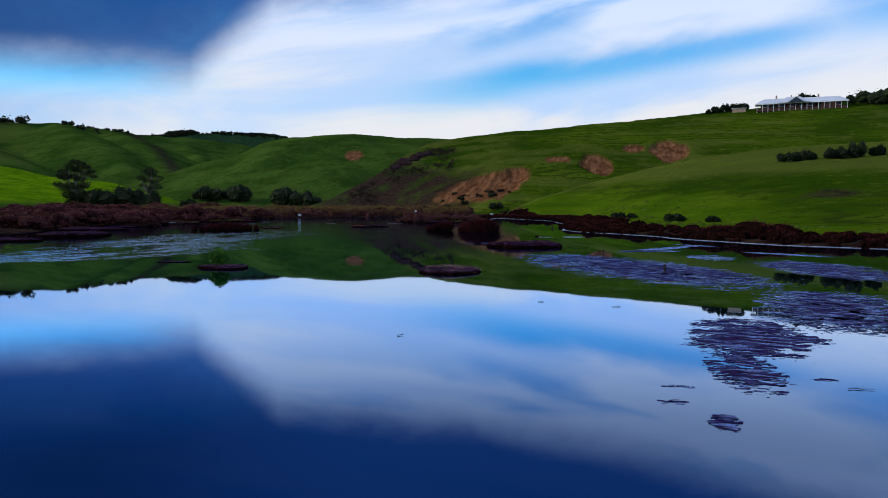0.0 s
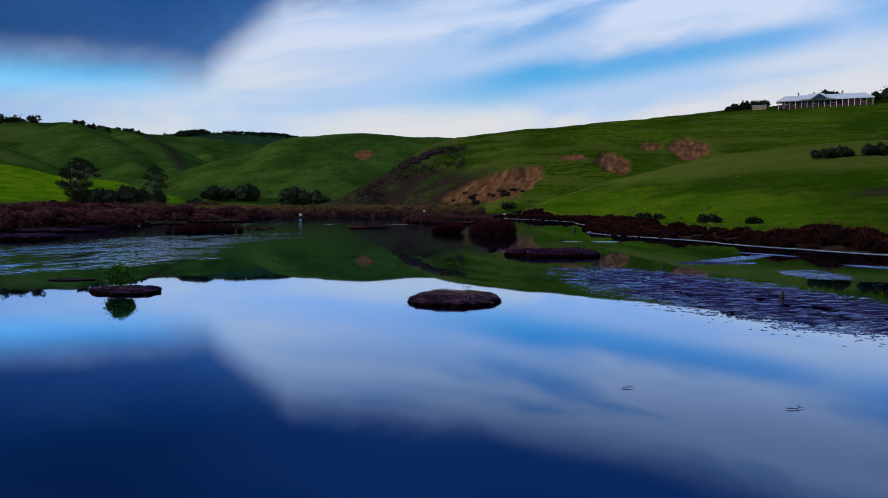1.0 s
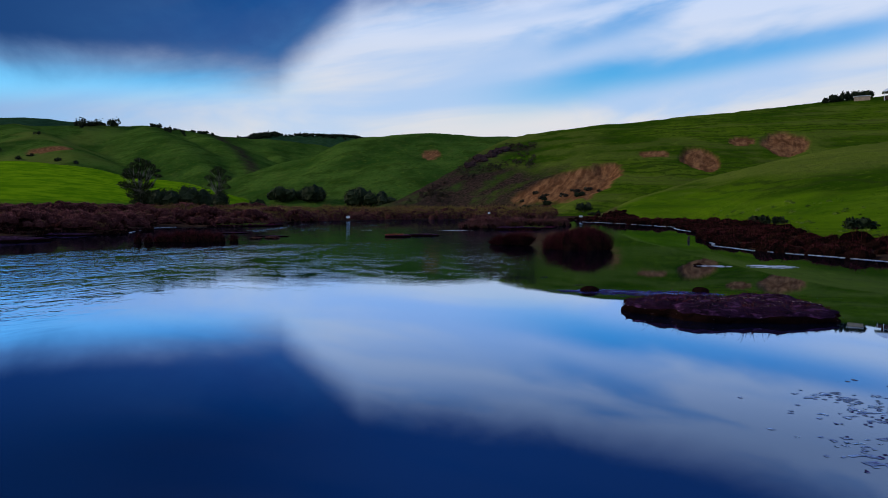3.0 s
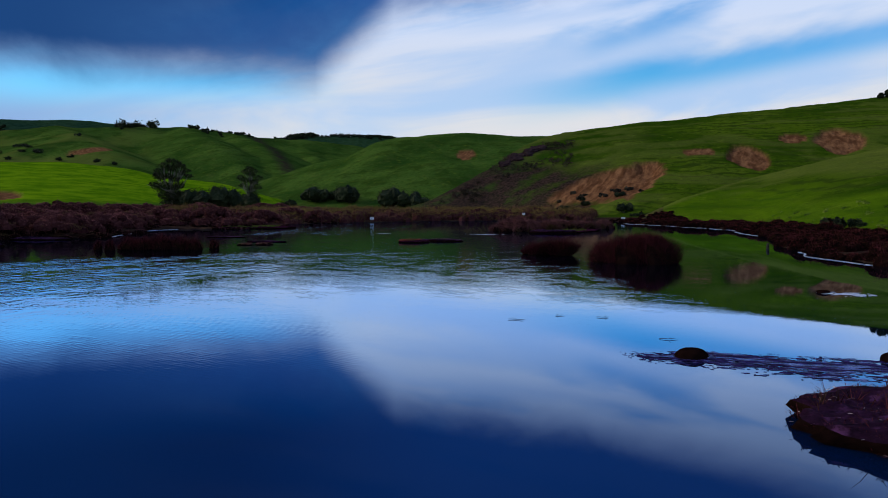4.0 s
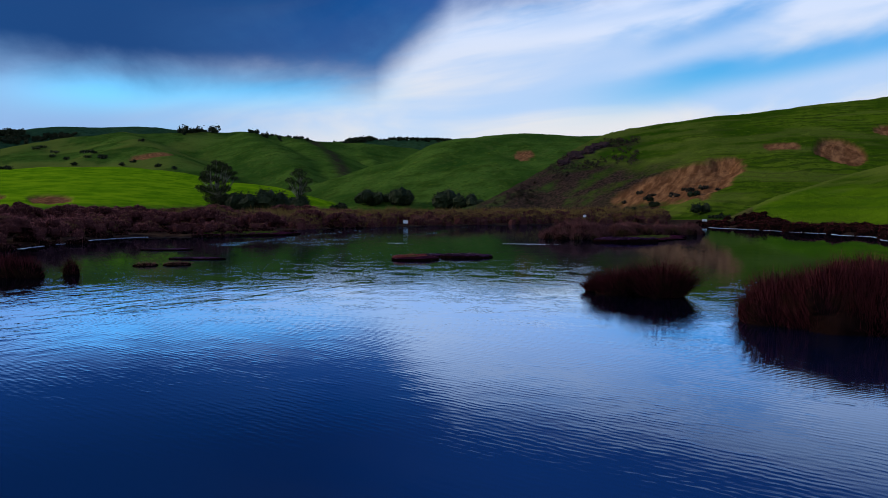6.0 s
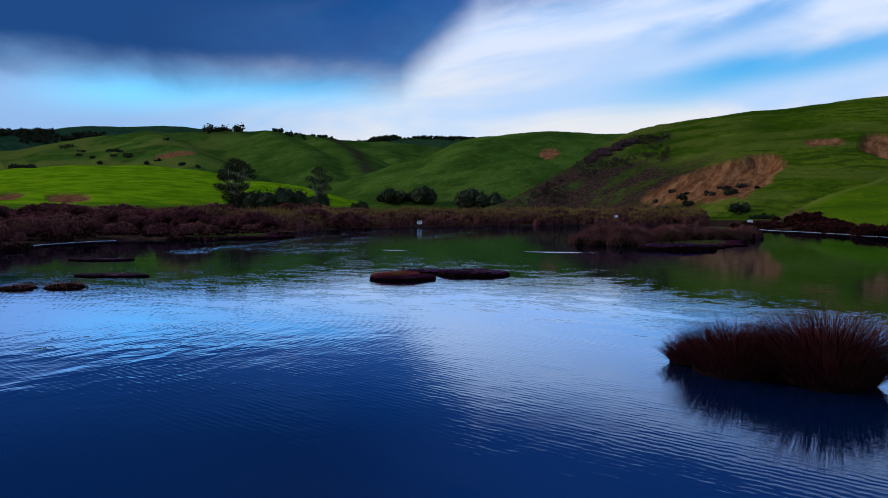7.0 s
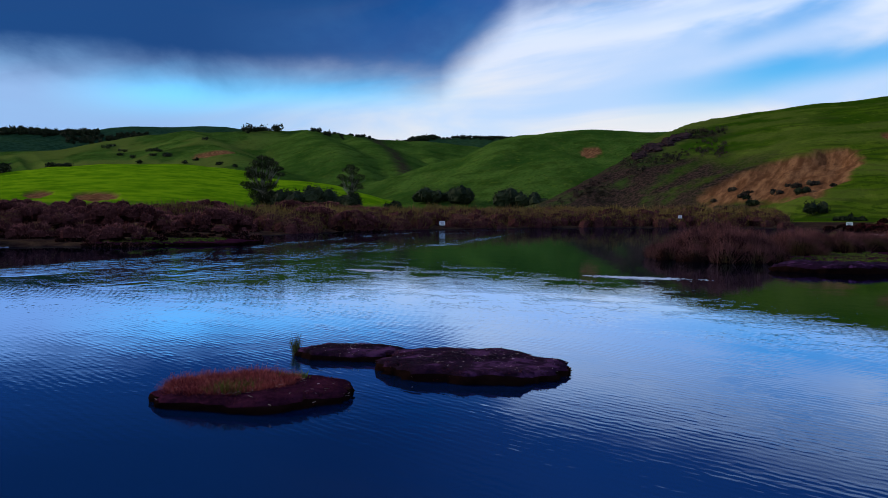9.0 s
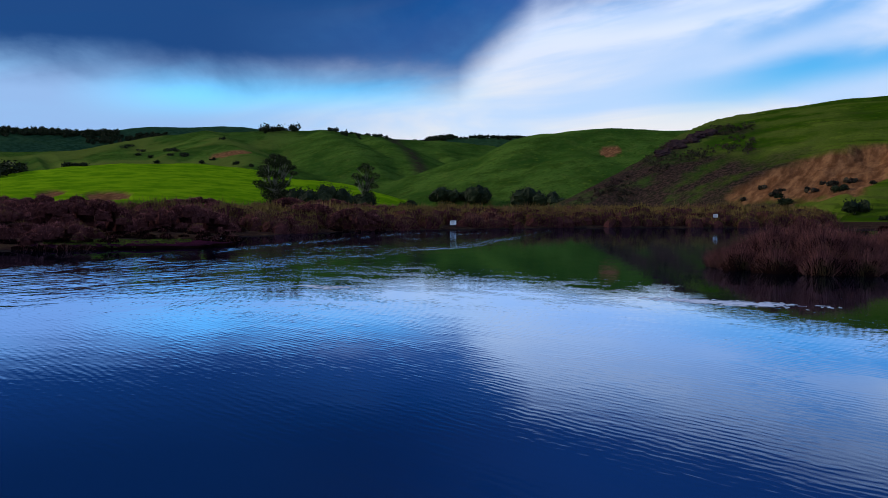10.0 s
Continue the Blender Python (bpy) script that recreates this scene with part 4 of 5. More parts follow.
def tufts(ob, name, mat, label, rx, ry, centre, count, tall, seed, z, lean=0.5, width=0.006, per=14):
    """Grass standing on an islet, as one part."""
    rng = np.random.default_rng(seed)
    chunks = []
    me = ob.data
    co = np.zeros(len(me.vertices) * 3)
    me.vertices.foreach_get("co", co)
    co = co.reshape(-1, 3)
    for _ in range(count):
        a, r = rng.uniform(0, 6.283), math.sqrt(rng.uniform(0, 1))
        x, y = centre[0] + rx * r * math.cos(a), centre[1] + ry * r * math.sin(a)
        top = co[np.argmin((co[:, 0] - x) ** 2 + (co[:, 1] - y) ** 2 - 0.01 * co[:, 2])][2]
        if top < 0.04:
            continue
        v, f = blades(rng, per, 0.09, tall * rng.uniform(0.5, 1.2), lean, width, 0.4, 2)
        chunks.append((v + (x, y, top - 0.02), f))
    return tagged(part_arrays(name, *joined(chunks), mat, ob, label), kind="stuff")


def litter(ob, name, mat, label, rx, ry, count, length, seed):
    """Loose straws lying over an islet."""
    rng = np.random.default_rng(seed)
    me = ob.data
    co = np.zeros(len(me.vertices) * 3)
    me.vertices.foreach_get("co", co)
    co = co.reshape(-1, 3)
    verts, faces = [], []
    for _ in range(count):
        p = co[rng.integers(72, len(co))]
        if p[2] < 0.03:
            continue
        p = p + rng.normal(0, 0.05, 3) * (1, 1, 0) + (0, 0, 0.018)
        a, l, w = rng.uniform(0, 6.283), length * rng.uniform(0.4, 1.3), 0.0025
        d, s = np.array([math.cos(a), math.sin(a), rng.normal(0, 0.15)]) * l / 2, np.array([-math.sin(a), math.cos(a), 0.3]) * w
        k = len(verts)
        verts += [p - d - s, p + d - s * 0.5, p + d + s * 0.5 + (0, 0, 0.004), p - d + s + (0, 0, 0.004)]
        faces.append((k, k + 1, k + 2, k + 3))
    return tagged(part_arrays(name, verts, faces, mat, ob, label), kind="stuff")


def make_islets():
    # first islet under the camera's line
    a = islet("peat_islet", "low islet of dark peat strewn with straw and grass", "islet", (0.5, 34.0), 1.24, 1.45, 8, 0.21, 11, wave=0.45)
    litter(a, "straw", STRAW, "scattered pale straws", 1.2, 1.7, 1500, 0.05, 1)
    tufts(a, "fibre_mat", SEDGE, "dark matted fibres", 1.25, 1.45, (0, 0), 700, 0.06, 31, 0.2, 1.3, 0.004, 9)
    tufts(a, "grass", MOSS, "thin olive-green grass", 0.32, 0.5, (-0.42, 0.3), 60, 0.15, 2, 0.2, 0.5, 0.004)
    tufts(a, "grass", MOSS, "thin olive-green grass", 0.26, 0.4, (0.42, 0.25), 44, 0.14, 32, 0.2, 0.5, 0.004)
    tufts(a, "rusty_grass", RED_GRASS, "short rusty grass", 0.85, 0.9, (0, 0.2), 170, 0.07, 33, 0.2, 0.9, 0.003)
    # islet with the small green bush
    b = islet("peat_islet", "flat dark peat islet below a small bush", "islet", (-10.5, 33.2), 1.15, 0.95, 12, 0.15, 12)
    litter(b, "straw", STRAW, "scattered pale straws", 1.2, 1.0, 160, 0.10, 3)
    # long islet on the east side, with twigs
    c = islet("peat_islet", "long dark peat islet with dead twigs on top", "islet", (0.4, 56.2), 2.75, 1.9, 4, 0.36, 13, lump=0.2, wave=0.6)
    tufts(c, "fibre_mat", SEDGE, "dark matted fibres", 2.7, 1.9, (0, 0), 1200, 0.07, 37, 0.2, 1.3, 0.005, 9)
    litter(c, "straw", STRAW, "scattered pale straws", 3, 2, 300, 0.07, 4)
    tufts(c, "twigs", SEDGE, "thin dark twigs", 2.6, 1.6, (-0.2, 0), 80, 0.34, 5, 0.3, 0.9, 0.006, 6)
    # grassy islet and the two rocks at the end
    d = islet("grassy_islet", "low islet of peat covered in reddish grass", "islet", (-29.65, 101.15), 1.22, 0.80, 32, 0.18, 14, RED_TURF, wave=0.6)
    tufts(d, "red_grass", RED_GRASS, "dry reddish grass", 0.85, 0.66, (-0.35, 0.05), 1000, 0.19, 6, 0.2, 1.1, 0.003)
    tufts(d, "fibre_mat", SEDGE, "dark matted fibres", 1.2, 0.8, (0, 0), 500, 0.06, 36, 0.2, 1.3, 0.004, 9)
    tufts(d, "green_grass", TURF, "bright green tufts", 0.3, 0.26, (-0.2, -0.34), 60, 0.2, 7, 0.2, 0.8, 0.004)
    tufts(d, "green_grass", TURF, "bright green tufts", 0.25, 0.12, (0.35, 0.4), 30, 0.14, 17, 0.2, 0.7)
    litter(d, "straw", STRAW, "scattered pale straws", 1.2, 0.7, 140, 0.07, 8)
    e = islet("peat_islet", "broad bare islet of purple-brown peat", "islet", (-28.08, 104.05), 1.38, 0.9, 24, 0.22, 15)
    litter(e, "straw", STRAW, "scattered pale straws", 1.4, 0.8, 170, 0.035, 9)
    tufts(e, "fibre_mat", SEDGE, "dark matted fibres", 1.4, 0.9, (0, 0), 600, 0.05, 34, 0.2, 1.3, 0.004, 9)
    f = islet("peat_islet", "narrow bare islet of purple-brown peat", "islet", (-30.4, 104.0), 0.82, 0.52, 20, 0.15, 16)
    litter(f, "straw", STRAW, "scattered pale straws", 0.8, 0.4, 70, 0.035, 10)
    tufts(f, "fibre_mat", SEDGE, "dark matted fibres", 0.8, 0.5, (0, 0), 260, 0.05, 35, 0.2, 1.3, 0.004, 9)
    # flat peat bars further off
    for x, y, rx, ry, turn, tall, seed in ((-41.0, 96.4, 1.5, 0.5, 25, 0.10, 21), (-50.0, 102.6, 1.6, 0.6, 25, 0.12, 22), (-15.2, 35.9, 0.8, 0.35, 15, 0.05, 23),
                                           (-25.4, 128.6, 2.5, 1.5, 30, 0.42, 25), (-45.6, 64.0, 3.2, 3.4, 20, 0.40, 26), (-44.0, 53.5, 3.0, 1.8, 20, 0.25, 27), (-56.5, 80.0, 4.0, 2.4, 25, 0.30, 28), (-61.0, 91.5, 2.6, 1.0, 20, 0.2, 29)):
        islet("peat_bar", "flat bar of dark wet peat just above the water", "islet", (x, y), rx, ry, turn, tall, seed, sides=48, rings=8)["group"] = "peat bars"
    turf = islet("grassy_spit", "low spit of yellow-green turf on the marshy bank", "islet", (-67.5, 128.5), 5.0, 3.4, 60, 0.30, 61, RED_TURF)
    tufts(turf, "turf", TURF, "yellow-green turf", 4.2, 2.8, (0, 0), 900, 0.16, 62, 0.2, 0.8, 0.012)
    turf = islet("grassy_spit", "low bed of turf and peat under the reed island", "islet", (-28.0, 139.5), 4.0, 8.6, 24, 0.16, 63, RED_TURF)
    tufts(turf, "turf", TURF, "yellow-green turf", 3.4, 7.4, (0, -0.5), 1400, 0.12, 64, 0.2, 0.8, 0.010)
    # round mud domes
    for x, y, r, h, seed in ((-3.95, 60.1, 0.30, 0.17, 31), (-0.4, 61.2, 0.28, 0.16, 32), (-1.0, 73.5, 0.22, 0.10, 33)):
        v, f = mound(np.random.default_rng(seed), r, h, 0.16, 7, 26)
        dome = new("mud_dome", fast_mesh("mud_dome", v, f, CLUMP_HEART, True))
        dome.location = (x, y, 0)
        tagged(dome, "small rounded dome of dark mud in the water", "mud mound", "mud domes")


make_islets()


def mud_glint_film(label, at, rx, ry, turn, seed, cell=0.06, thick=0.006, dense=0.12, streak=2.2):
    """A ragged film of mud and weed, or of painted glints, lying on the water, cut up by open gaps."""
    nx, ny = int(2 * rx / cell), int(2 * ry / cell)
    u, v = np.meshgrid((np.arange(nx) + 0.5) * cell - rx, (np.arange(ny) + 0.5) * cell - ry, indexing="ij")
    d = np.sqrt((u / rx) ** 2 + (v / ry) ** 2)
    a, b = u * math.cos(radians(turn)) - v * math.sin(radians(turn)), u * math.sin(radians(turn)) + v * math.cos(radians(turn))
    mass = 0.40 - d ** 2 + 0.7 * fbm(u / rx * 2.2, v / ry * 2.2, 3, seed) + dense
    mass = mass + 1.3 * fbm(a * 1.3, b * 2.6, 4, seed + 3) * (0.45 + 0.6 * d) + 0.9 * vnoise(a * 7, b * 15, seed + 4) * (0.25 + 0.75 * d) + 0.85 * vnoise(a * 16, b * 30, seed + 5) * d - 4 * np.maximum(d - 0.82, 0)
    keep = mass > 0
    x, y = np.meshgrid(np.arange(nx + 1) * cell - rx, np.arange(ny + 1) * cell - ry, indexing="ij")
    z = thick * (0.8 + 0.9 * fbm(x * 2.4, y * 2.4, 3, seed + 6) + 0.5 * fbm(x * 9, y * 9, 2, seed + 8))
    x, y = x + cell * 0.45 * vnoise(x / cell * 0.9, y / cell * 0.9, seed), y + cell * 0.45 * vnoise(x / cell * 0.9, y / cell * 0.9, seed + 1)
    i, j = np.nonzero(keep)
    k = i * (ny + 1) + j
    faces = np.stack([k, k + ny + 1, k + ny + 2, k + 1], -1)
    used, back = np.unique(faces, return_inverse=True)
    verts = np.stack([x, y, np.maximum(z, 0.004)], -1).reshape(-1, 3)[used]
    ob = new("mud_glint_film", fast_mesh("mud_glint_film", verts, back.reshape(-1, 4), ALGAE, True))
    ob.matrix_world = pose(at[0], at[1], 0, 0, 0, turn)
    return tagged(ob, label, "mud", "mud films", "stuff")


def make_films():
    text = "ragged film of dark purple mud and weed on the water"
    for x, y, rx, ry, turn, seed, cell, dense in (
            (8.3, 38.4, 3.4, 9.8, 30, 41, 0.05, 0.34), (17.2, 39.4, 2.4, 5.4, 12, 43, 0.055, 0.34), (14.3, 24.7, 1.9, 5.0, -6, 44, 0.04, 0.24), (11.3, 19.2, 1.5, 3.0, -4, 45, 0.026, 0.2), (10.75, 15.4, 0.72, 2.5, 2, 60, 0.024, 0.1),
            (10.1, 11.6, 0.26, 0.5, 0, 46, 0.02, 0.1), (9.6, 13.7, 0.34, 0.14, 10, 47, 0.02, -0.1), (9.4, 12.6, 0.3, 0.2, 15, 55, 0.02, -0.1), (12.0, 14.8, 0.24, 0.14, 0, 56, 0.02, -0.1), (12.5, 18.8, 0.7, 0.5, 0, 58, 0.03, 0.1),
            (-2.3, 60.2, 3.0, 0.9, 8, 48, 0.026, 0.3), (-3.7, 59.95, 1.3, 0.65, 8, 61, 0.02, 0.3), (8.8, 52.2, 1.9, 0.9, 25, 49, 0.05, 0.35), (-2.2, 59.2, 2.0, 0.5, 8, 59, 0.05, -0.1)):
        mud_glint_film(text, (x, y), rx, ry, turn, seed, cell, dense=dense)
    # sky-bright ripples round the mud, painted as pale films, and thin drifts beyond it
    for x, y, rx, ry, turn, seed, cell, dense in ((8.1, 38.6, 4.3, 11.2, 30, 71, 0.06, 0.02), (17.2, 39.6, 2.9, 6.2, 12, 72, 0.07, -0.08), (14.3, 24.9, 2.3, 5.6, -6, 73, 0.05, 0.05), (10.3, 55.7, 0.9, 6.5, -29, 74, 0.06, 0.05),
                                                  (12.7, 46.6, 1.4, 2.8, 10, 75, 0.06, 0.05), (17.4, 50.9, 3.3, 0.9, -40, 76, 0.06, 0.05), (12.6, 60.5, 2.4, 0.8, -50, 77, 0.07, 0.0), (9.8, 52.6, 1.8, 1.1, 25, 78, 0.05, -0.05)):
        mud_glint_film("broken pale ripple glints painted on the water beside the mud", (x, y), rx, ry, turn, seed, cell, 0.003, dense).data.materials[0] = RIPPLE_GLINT
    # glints on wakes and ripples, painted as thin pale films
    for x, y, rx, ry, seed in ((2.4, 74.0, 1.3, 1.3, 51), (-0.4, 73.2, 1.0, 0.9, 52), (-31.0, 121.0, 2.6, 0.8, 53), (-41.4, 118.2, 1.2, 0.5, 54)):
        film = mud_glint_film("thin pale film painted as glinting ripples on the water", (x, y), rx, ry, 5, seed, 0.07, dense=-0.15)
        film.data.materials[0] = SILT_GLINT


make_films()


def make_silt_lines():
    """Pale wet silt left along the edges of the shore."""
    for name, a, b, wide, seed in (("silt_line", (-1.6, 99), (26, 58.3), 0.18, 1), ("silt_line", (-29, 181), (-8.5, 152), 0.8, 2), ("silt_line", (-8.5, 152), (-3.6, 128), 0.5, 3), ("silt_line", (-74, 119), (-62, 98), 0.5, 4), ("silt_line", (-75, 140), (-66, 128), 0.5, 5)):
        count = 160
        rng = np.random.default_rng(seed)
        f = np.linspace(0, 1, count)
        x, y = a[0] + (b[0] - a[0]) * f, a[1] + (b[1] - a[1]) * f
        # slide each place onto the water's edge
        nx, ny = (b[1] - a[1]), -(b[0] - a[0])
        l = math.hypot(nx, ny)
        nx, ny = nx / l, ny / l
        s = np.linspace(-16, 16, 161)
        sd = shore_distance(x[:, None] + s * nx, y[:, None] + s * ny) + 1.0
        k = np.abs(sd).argmin(1)
        x, y = x + s[k] * nx, y + s[k] * ny
        x, y = np.convolve(np.pad(x, 3, mode="edge"), np.ones(7) / 7, "valid"), np.convolve(np.pad(y, 3, mode="edge"), np.ones(7) / 7, "valid")
        w = 0.36 * wide * np.clip(0.3 + 2.2 * fbm(f * 40, f * 0 + seed, 4, 90 + seed), 0.03, 2)
        verts = np.stack([np.stack([x - nx * w, y - ny * w, np.full(count, 0.012)], -1), np.stack([x, y, np.full(count, 0.03)], -1), np.stack([x + nx * w, y + ny * w, np.full(count, 0.012)], -1)], 1).reshape(-1, 3)
        i = np.arange(count - 1) * 3
        faces = np.concatenate([np.stack([i, i + 1, i + 4, i + 3], -1), np.stack([i + 1, i + 2, i + 5, i + 4], -1)])
        tagged(new(name, fast_mesh(name, verts, faces, SILT_GLINT, True)), "pale line of wet silt and foam along the shore", "silt", "silt lines", "stuff")


make_silt_lines()


# ---- trees and shrubs ----
def tube(points, radii, sides=7):
    """A tapering round limb through points."""
    p = np.array(points, float)
    verts, faces = [], []
    for k in range(len(p)):
        d = p[min(k + 1, len(p) - 1)] - p[max(k - 1, 0)]
        d = d / (np.linalg.norm(d) + 1e-9)
        u = np.cross(d, (0.3, 0.9, 0.1))
        u /= np.linalg.norm(u) + 1e-9
        w = np.cross(d, u)
        for s in range(sides):
            a = 2 * math.pi * s / sides
            verts.append(p[k] + radii[k] * (math.cos(a) * u + math.sin(a) * w))
    for k in range(len(p) - 1):
        for s in range(sides):
            a, b = k * sides + s, k * sides + (s + 1) % sides
            faces += [(a, b, b + sides), (a, b + sides, a + sides)]
    return np.array(verts), np.array(faces)


def leaves(rng, blobs, count, size, hollow=0.45):
    """Leaf sprays through ellipsoid heads, denser outside, with gaps between."""
    share = np.array([b[3] * b[4] * b[5] for b in blobs]) ** 0.67
    pick = rng.choice(len(blobs), count, p=share / share.sum())
    b = np.array(blobs)[pick]
    d = rng.normal(0, 1, (count, 3))
    d /= np.linalg.norm(d, axis=1)[:, None]
    r = (hollow + (1 - hollow) * rng.uniform(0, 1, count) ** 0.6) * (1 + 0.25 * rng.normal(0, 1, count) * 0.6)
    # uneven outline
    r *= 1 + 0.5 * fbm(d[:, 0] * 2.2 + pick * 3.1, d[:, 1] * 2.2 + d[:, 2] * 2.7, 3, 7)
    c = b[:, :3] + d * r[:, None] * b[:, 3:6]
    u, w = rng.normal(0, 1, (count, 3)), rng.normal(0, 1, (count, 3))
    u /= np.linalg.norm(u, axis=1)[:, None]
    w -= (w * u).sum(1)[:, None] * u
    w /= np.linalg.norm(w, axis=1)[:, None]
    s = size * rng.uniform(0.5, 1.3, count)[:, None]
    verts = np.stack([c - u * s, c + w * s * 0.45, c + u * s, c - w * s * 0.45], 1).reshape(-1, 3)
    k = np.arange(count) * 4
    faces = np.concatenate([np.stack([k, k + 1, k + 2], -1), np.stack([k, k + 2, k + 3], -1)])
    return verts, faces


def lump(rng, b, scale):
    """A closed uneven ball for the dense inside of a head of leaves."""
    sides, rings, verts, faces = 12, 8, [], []
    seed = int(rng.integers(0, 9999))
    for k in range(rings + 1):
        e = math.pi * (k / rings - 0.5)
        for s in range(sides):
            a = 2 * math.pi * s / sides
            d = (math.cos(e) * math.cos(a), math.cos(e) * math.sin(a), math.sin(e))
            w = scale * (1 + 0.7 * float(fbm(np.array(d[0] * 2.2 + d[2]), np.array(d[1] * 2.2 - d[2] * 1.7), 3, seed)))
            verts.append((b[0] + w * b[3] * d[0], b[1] + w * b[4] * d[1], b[2] + w * b[5] * d[2]))
    for k in range(rings):
        for s in range(sides):
            p, q = k * sides + s, k * sides + (s + 1) % sides
            faces += [(p, q, q + sides), (p, q + sides, p + sides)]
    return np.array(verts), np.array(faces)


def plant(name, label, category, at, height, heads, seed, mat, count=1500, size=0.5, trunk=0.3, group="", stems=1):
    """A tree or shrub: a tapered trunk with a limb to each head of leaves. heads: x, y, z, rx, ry, rz as parts of the height."""
    rng = np.random.default_rng(seed)
    z = float(land(np.array([at[0]]), np.array([at[1]]))[0]) - 0.15
    root = tagged(new(name), label, category, group)
    root.location = (at[0], at[1], z)
    blobs = [tuple(v * height for v in h) for h in heads]
    fork = 0.32 * height if stems == 1 else 0.06 * height
    limbs = []
    if stems == 1:
        limbs.append(tube([(0, 0, -0.4), (0.01 * height, 0, fork * 0.5), (0.0, 0.01 * height, fork)], [trunk * 1.35, trunk, trunk * 0.85], 9))
    for b in blobs:
        end = np.array(b[:3]) + (0, 0, b[5] * 0.3)
        base = np.array((0, 0, fork * rng.uniform(0.8, 1.0))) if stems == 1 else np.array((b[0] * 0.4, b[1] * 0.4, -0.2))
        mid = (base + end) / 2 + rng.normal(0, 0.03 * height, 3)
        limbs.append(tube([base, mid, end], [trunk * 0.6, trunk * 0.4, trunk * 0.12], 6))
        for _ in range(3):
            tip = np.array(b[:3]) + rng.normal(0, 0.55, 3) * b[3:6]
            limbs.append(tube([mid, (mid + tip) / 2 + rng.normal(0, 0.02 * height, 3), tip], [trunk * 0.28, trunk * 0.18, trunk * 0.05], 5))
    part_arrays("trunk", *joined(limbs), BARK, root, smooth=True)
    crown = [leaves(rng, blobs, count, size)]
    if stems > 1 and height > 0.5:
        crown += [lump(rng, b, 0.8) for b in blobs]
    part_arrays("crown", *joined(crown), mat, root)
    return root


def bush_heads(rng, count, wide, tall):
    out = []
    for k in range(count):
        x, y = rng.normal(0, 0.45 * wide), rng.normal(0, 0.3 * wide)
        s = rng.uniform(0.5, 0.9)
        out.append((x, y, tall * s * 0.55, wide * rng.uniform(0.3, 0.5), wide * rng.uniform(0.3, 0.5), tall * s * 0.5))
    return out


def make_trees():
    # the two gums at the foot of the bright field
    plant("gum_tree", "spreading dark gum tree with broken open crown", "tree", (-298.5, 360.5), 28,
          [(-0.02, 0, 0.93, 0.11, 0.11, 0.05), (0.10, 0.05, 0.88, 0.10, 0.10, 0.06), (-0.12, -0.04, 0.84, 0.11, 0.11, 0.06), (0.02, 0, 0.78, 0.13, 0.12, 0.06), (0.25, 0, 0.82, 0.11, 0.11, 0.05), (0.33, 0.04, 0.74, 0.09, 0.09, 0.04),
           (0.19, 0.05, 0.70, 0.11, 0.11, 0.05), (-0.28, 0, 0.74, 0.12, 0.11, 0.06), (-0.40, 0.05, 0.66, 0.10, 0.10, 0.05), (-0.22, -0.05, 0.62, 0.13, 0.12, 0.07), (-0.06, 0, 0.64, 0.13, 0.12, 0.06), (0.10, 0, 0.58, 0.12, 0.11, 0.06),
           (0.42, 0, 0.63, 0.09, 0.09, 0.04), (-0.42, 0, 0.48, 0.11, 0.10, 0.06), (-0.30, 0, 0.42, 0.12, 0.11, 0.07), (-0.14, 0, 0.46, 0.14, 0.12, 0.08), (0.04, 0, 0.42, 0.13, 0.12, 0.08), (0.20, 0, 0.46, 0.11, 0.10, 0.07),
           (-0.18, 0, 0.28, 0.16, 0.14, 0.10), (0.02, 0, 0.26, 0.16, 0.14, 0.10), (0.16, 0, 0.24, 0.16, 0.14, 0.10), (-0.05, 0, 0.13, 0.2, 0.16, 0.11)],
          101, LEAF, 15000, 0.36, 0.6)
    plant("gum_tree", "tall thin-crowned gum tree with bare grey limbs", "tree", (-302, 431), 27,
          [(0.0, 0, 0.93, 0.10, 0.10, 0.05), (-0.10, 0, 0.86, 0.11, 0.11, 0.06), (0.12, 0, 0.86, 0.11, 0.11, 0.06), (0.02, 0.04, 0.78, 0.12, 0.11, 0.06), (-0.24, 0, 0.72, 0.11, 0.11, 0.07), (0.25, 0, 0.70, 0.11, 0.11, 0.07),
           (-0.10, 0, 0.66, 0.12, 0.11, 0.06), (0.12, 0, 0.62, 0.11, 0.11, 0.06), (-0.20, 0, 0.54, 0.10, 0.10, 0.06), (0.22, 0, 0.50, 0.12, 0.11, 0.07), (0.02, 0, 0.48, 0.12, 0.11, 0.06), (0.06, 0, 0.34, 0.14, 0.12, 0.08),
           (-0.10, 0, 0.24, 0.18, 0.15, 0.11), (0.12, 0, 0.22, 0.18, 0.15, 0.11)],
          102, LEAF, 6500, 0.36, 0.55)
    rng = np.random.default_rng(55)
    # thickets between and beside them: place, width, height
    for k, (x, y, w, h, mat) in enumerate([(-284, 372, 13, 15, LEAF_DARK), (-274, 378, 12, 13, LEAF_DARK), (-292, 366, 9, 13, LEAF_DARK), (-314, 424, 11, 12, LEAF_DARK), (-298, 424, 9, 13, LEAF_DARK), (-286, 452, 6, 7, LEAF_DARK),
                                           (-315, 640, 19, 20, LEAF_DARK), (-292, 646, 15, 18, LEAF_DARK), (-364, 660, 16, 20, LEAF_DARK), (-404, 664, 18, 17, LEAF_DARK), (-386, 668, 10, 11, LEAF_DARK)]):
        heads = [tuple(v / h for v in b) for b in bush_heads(rng, 8, w, h)]
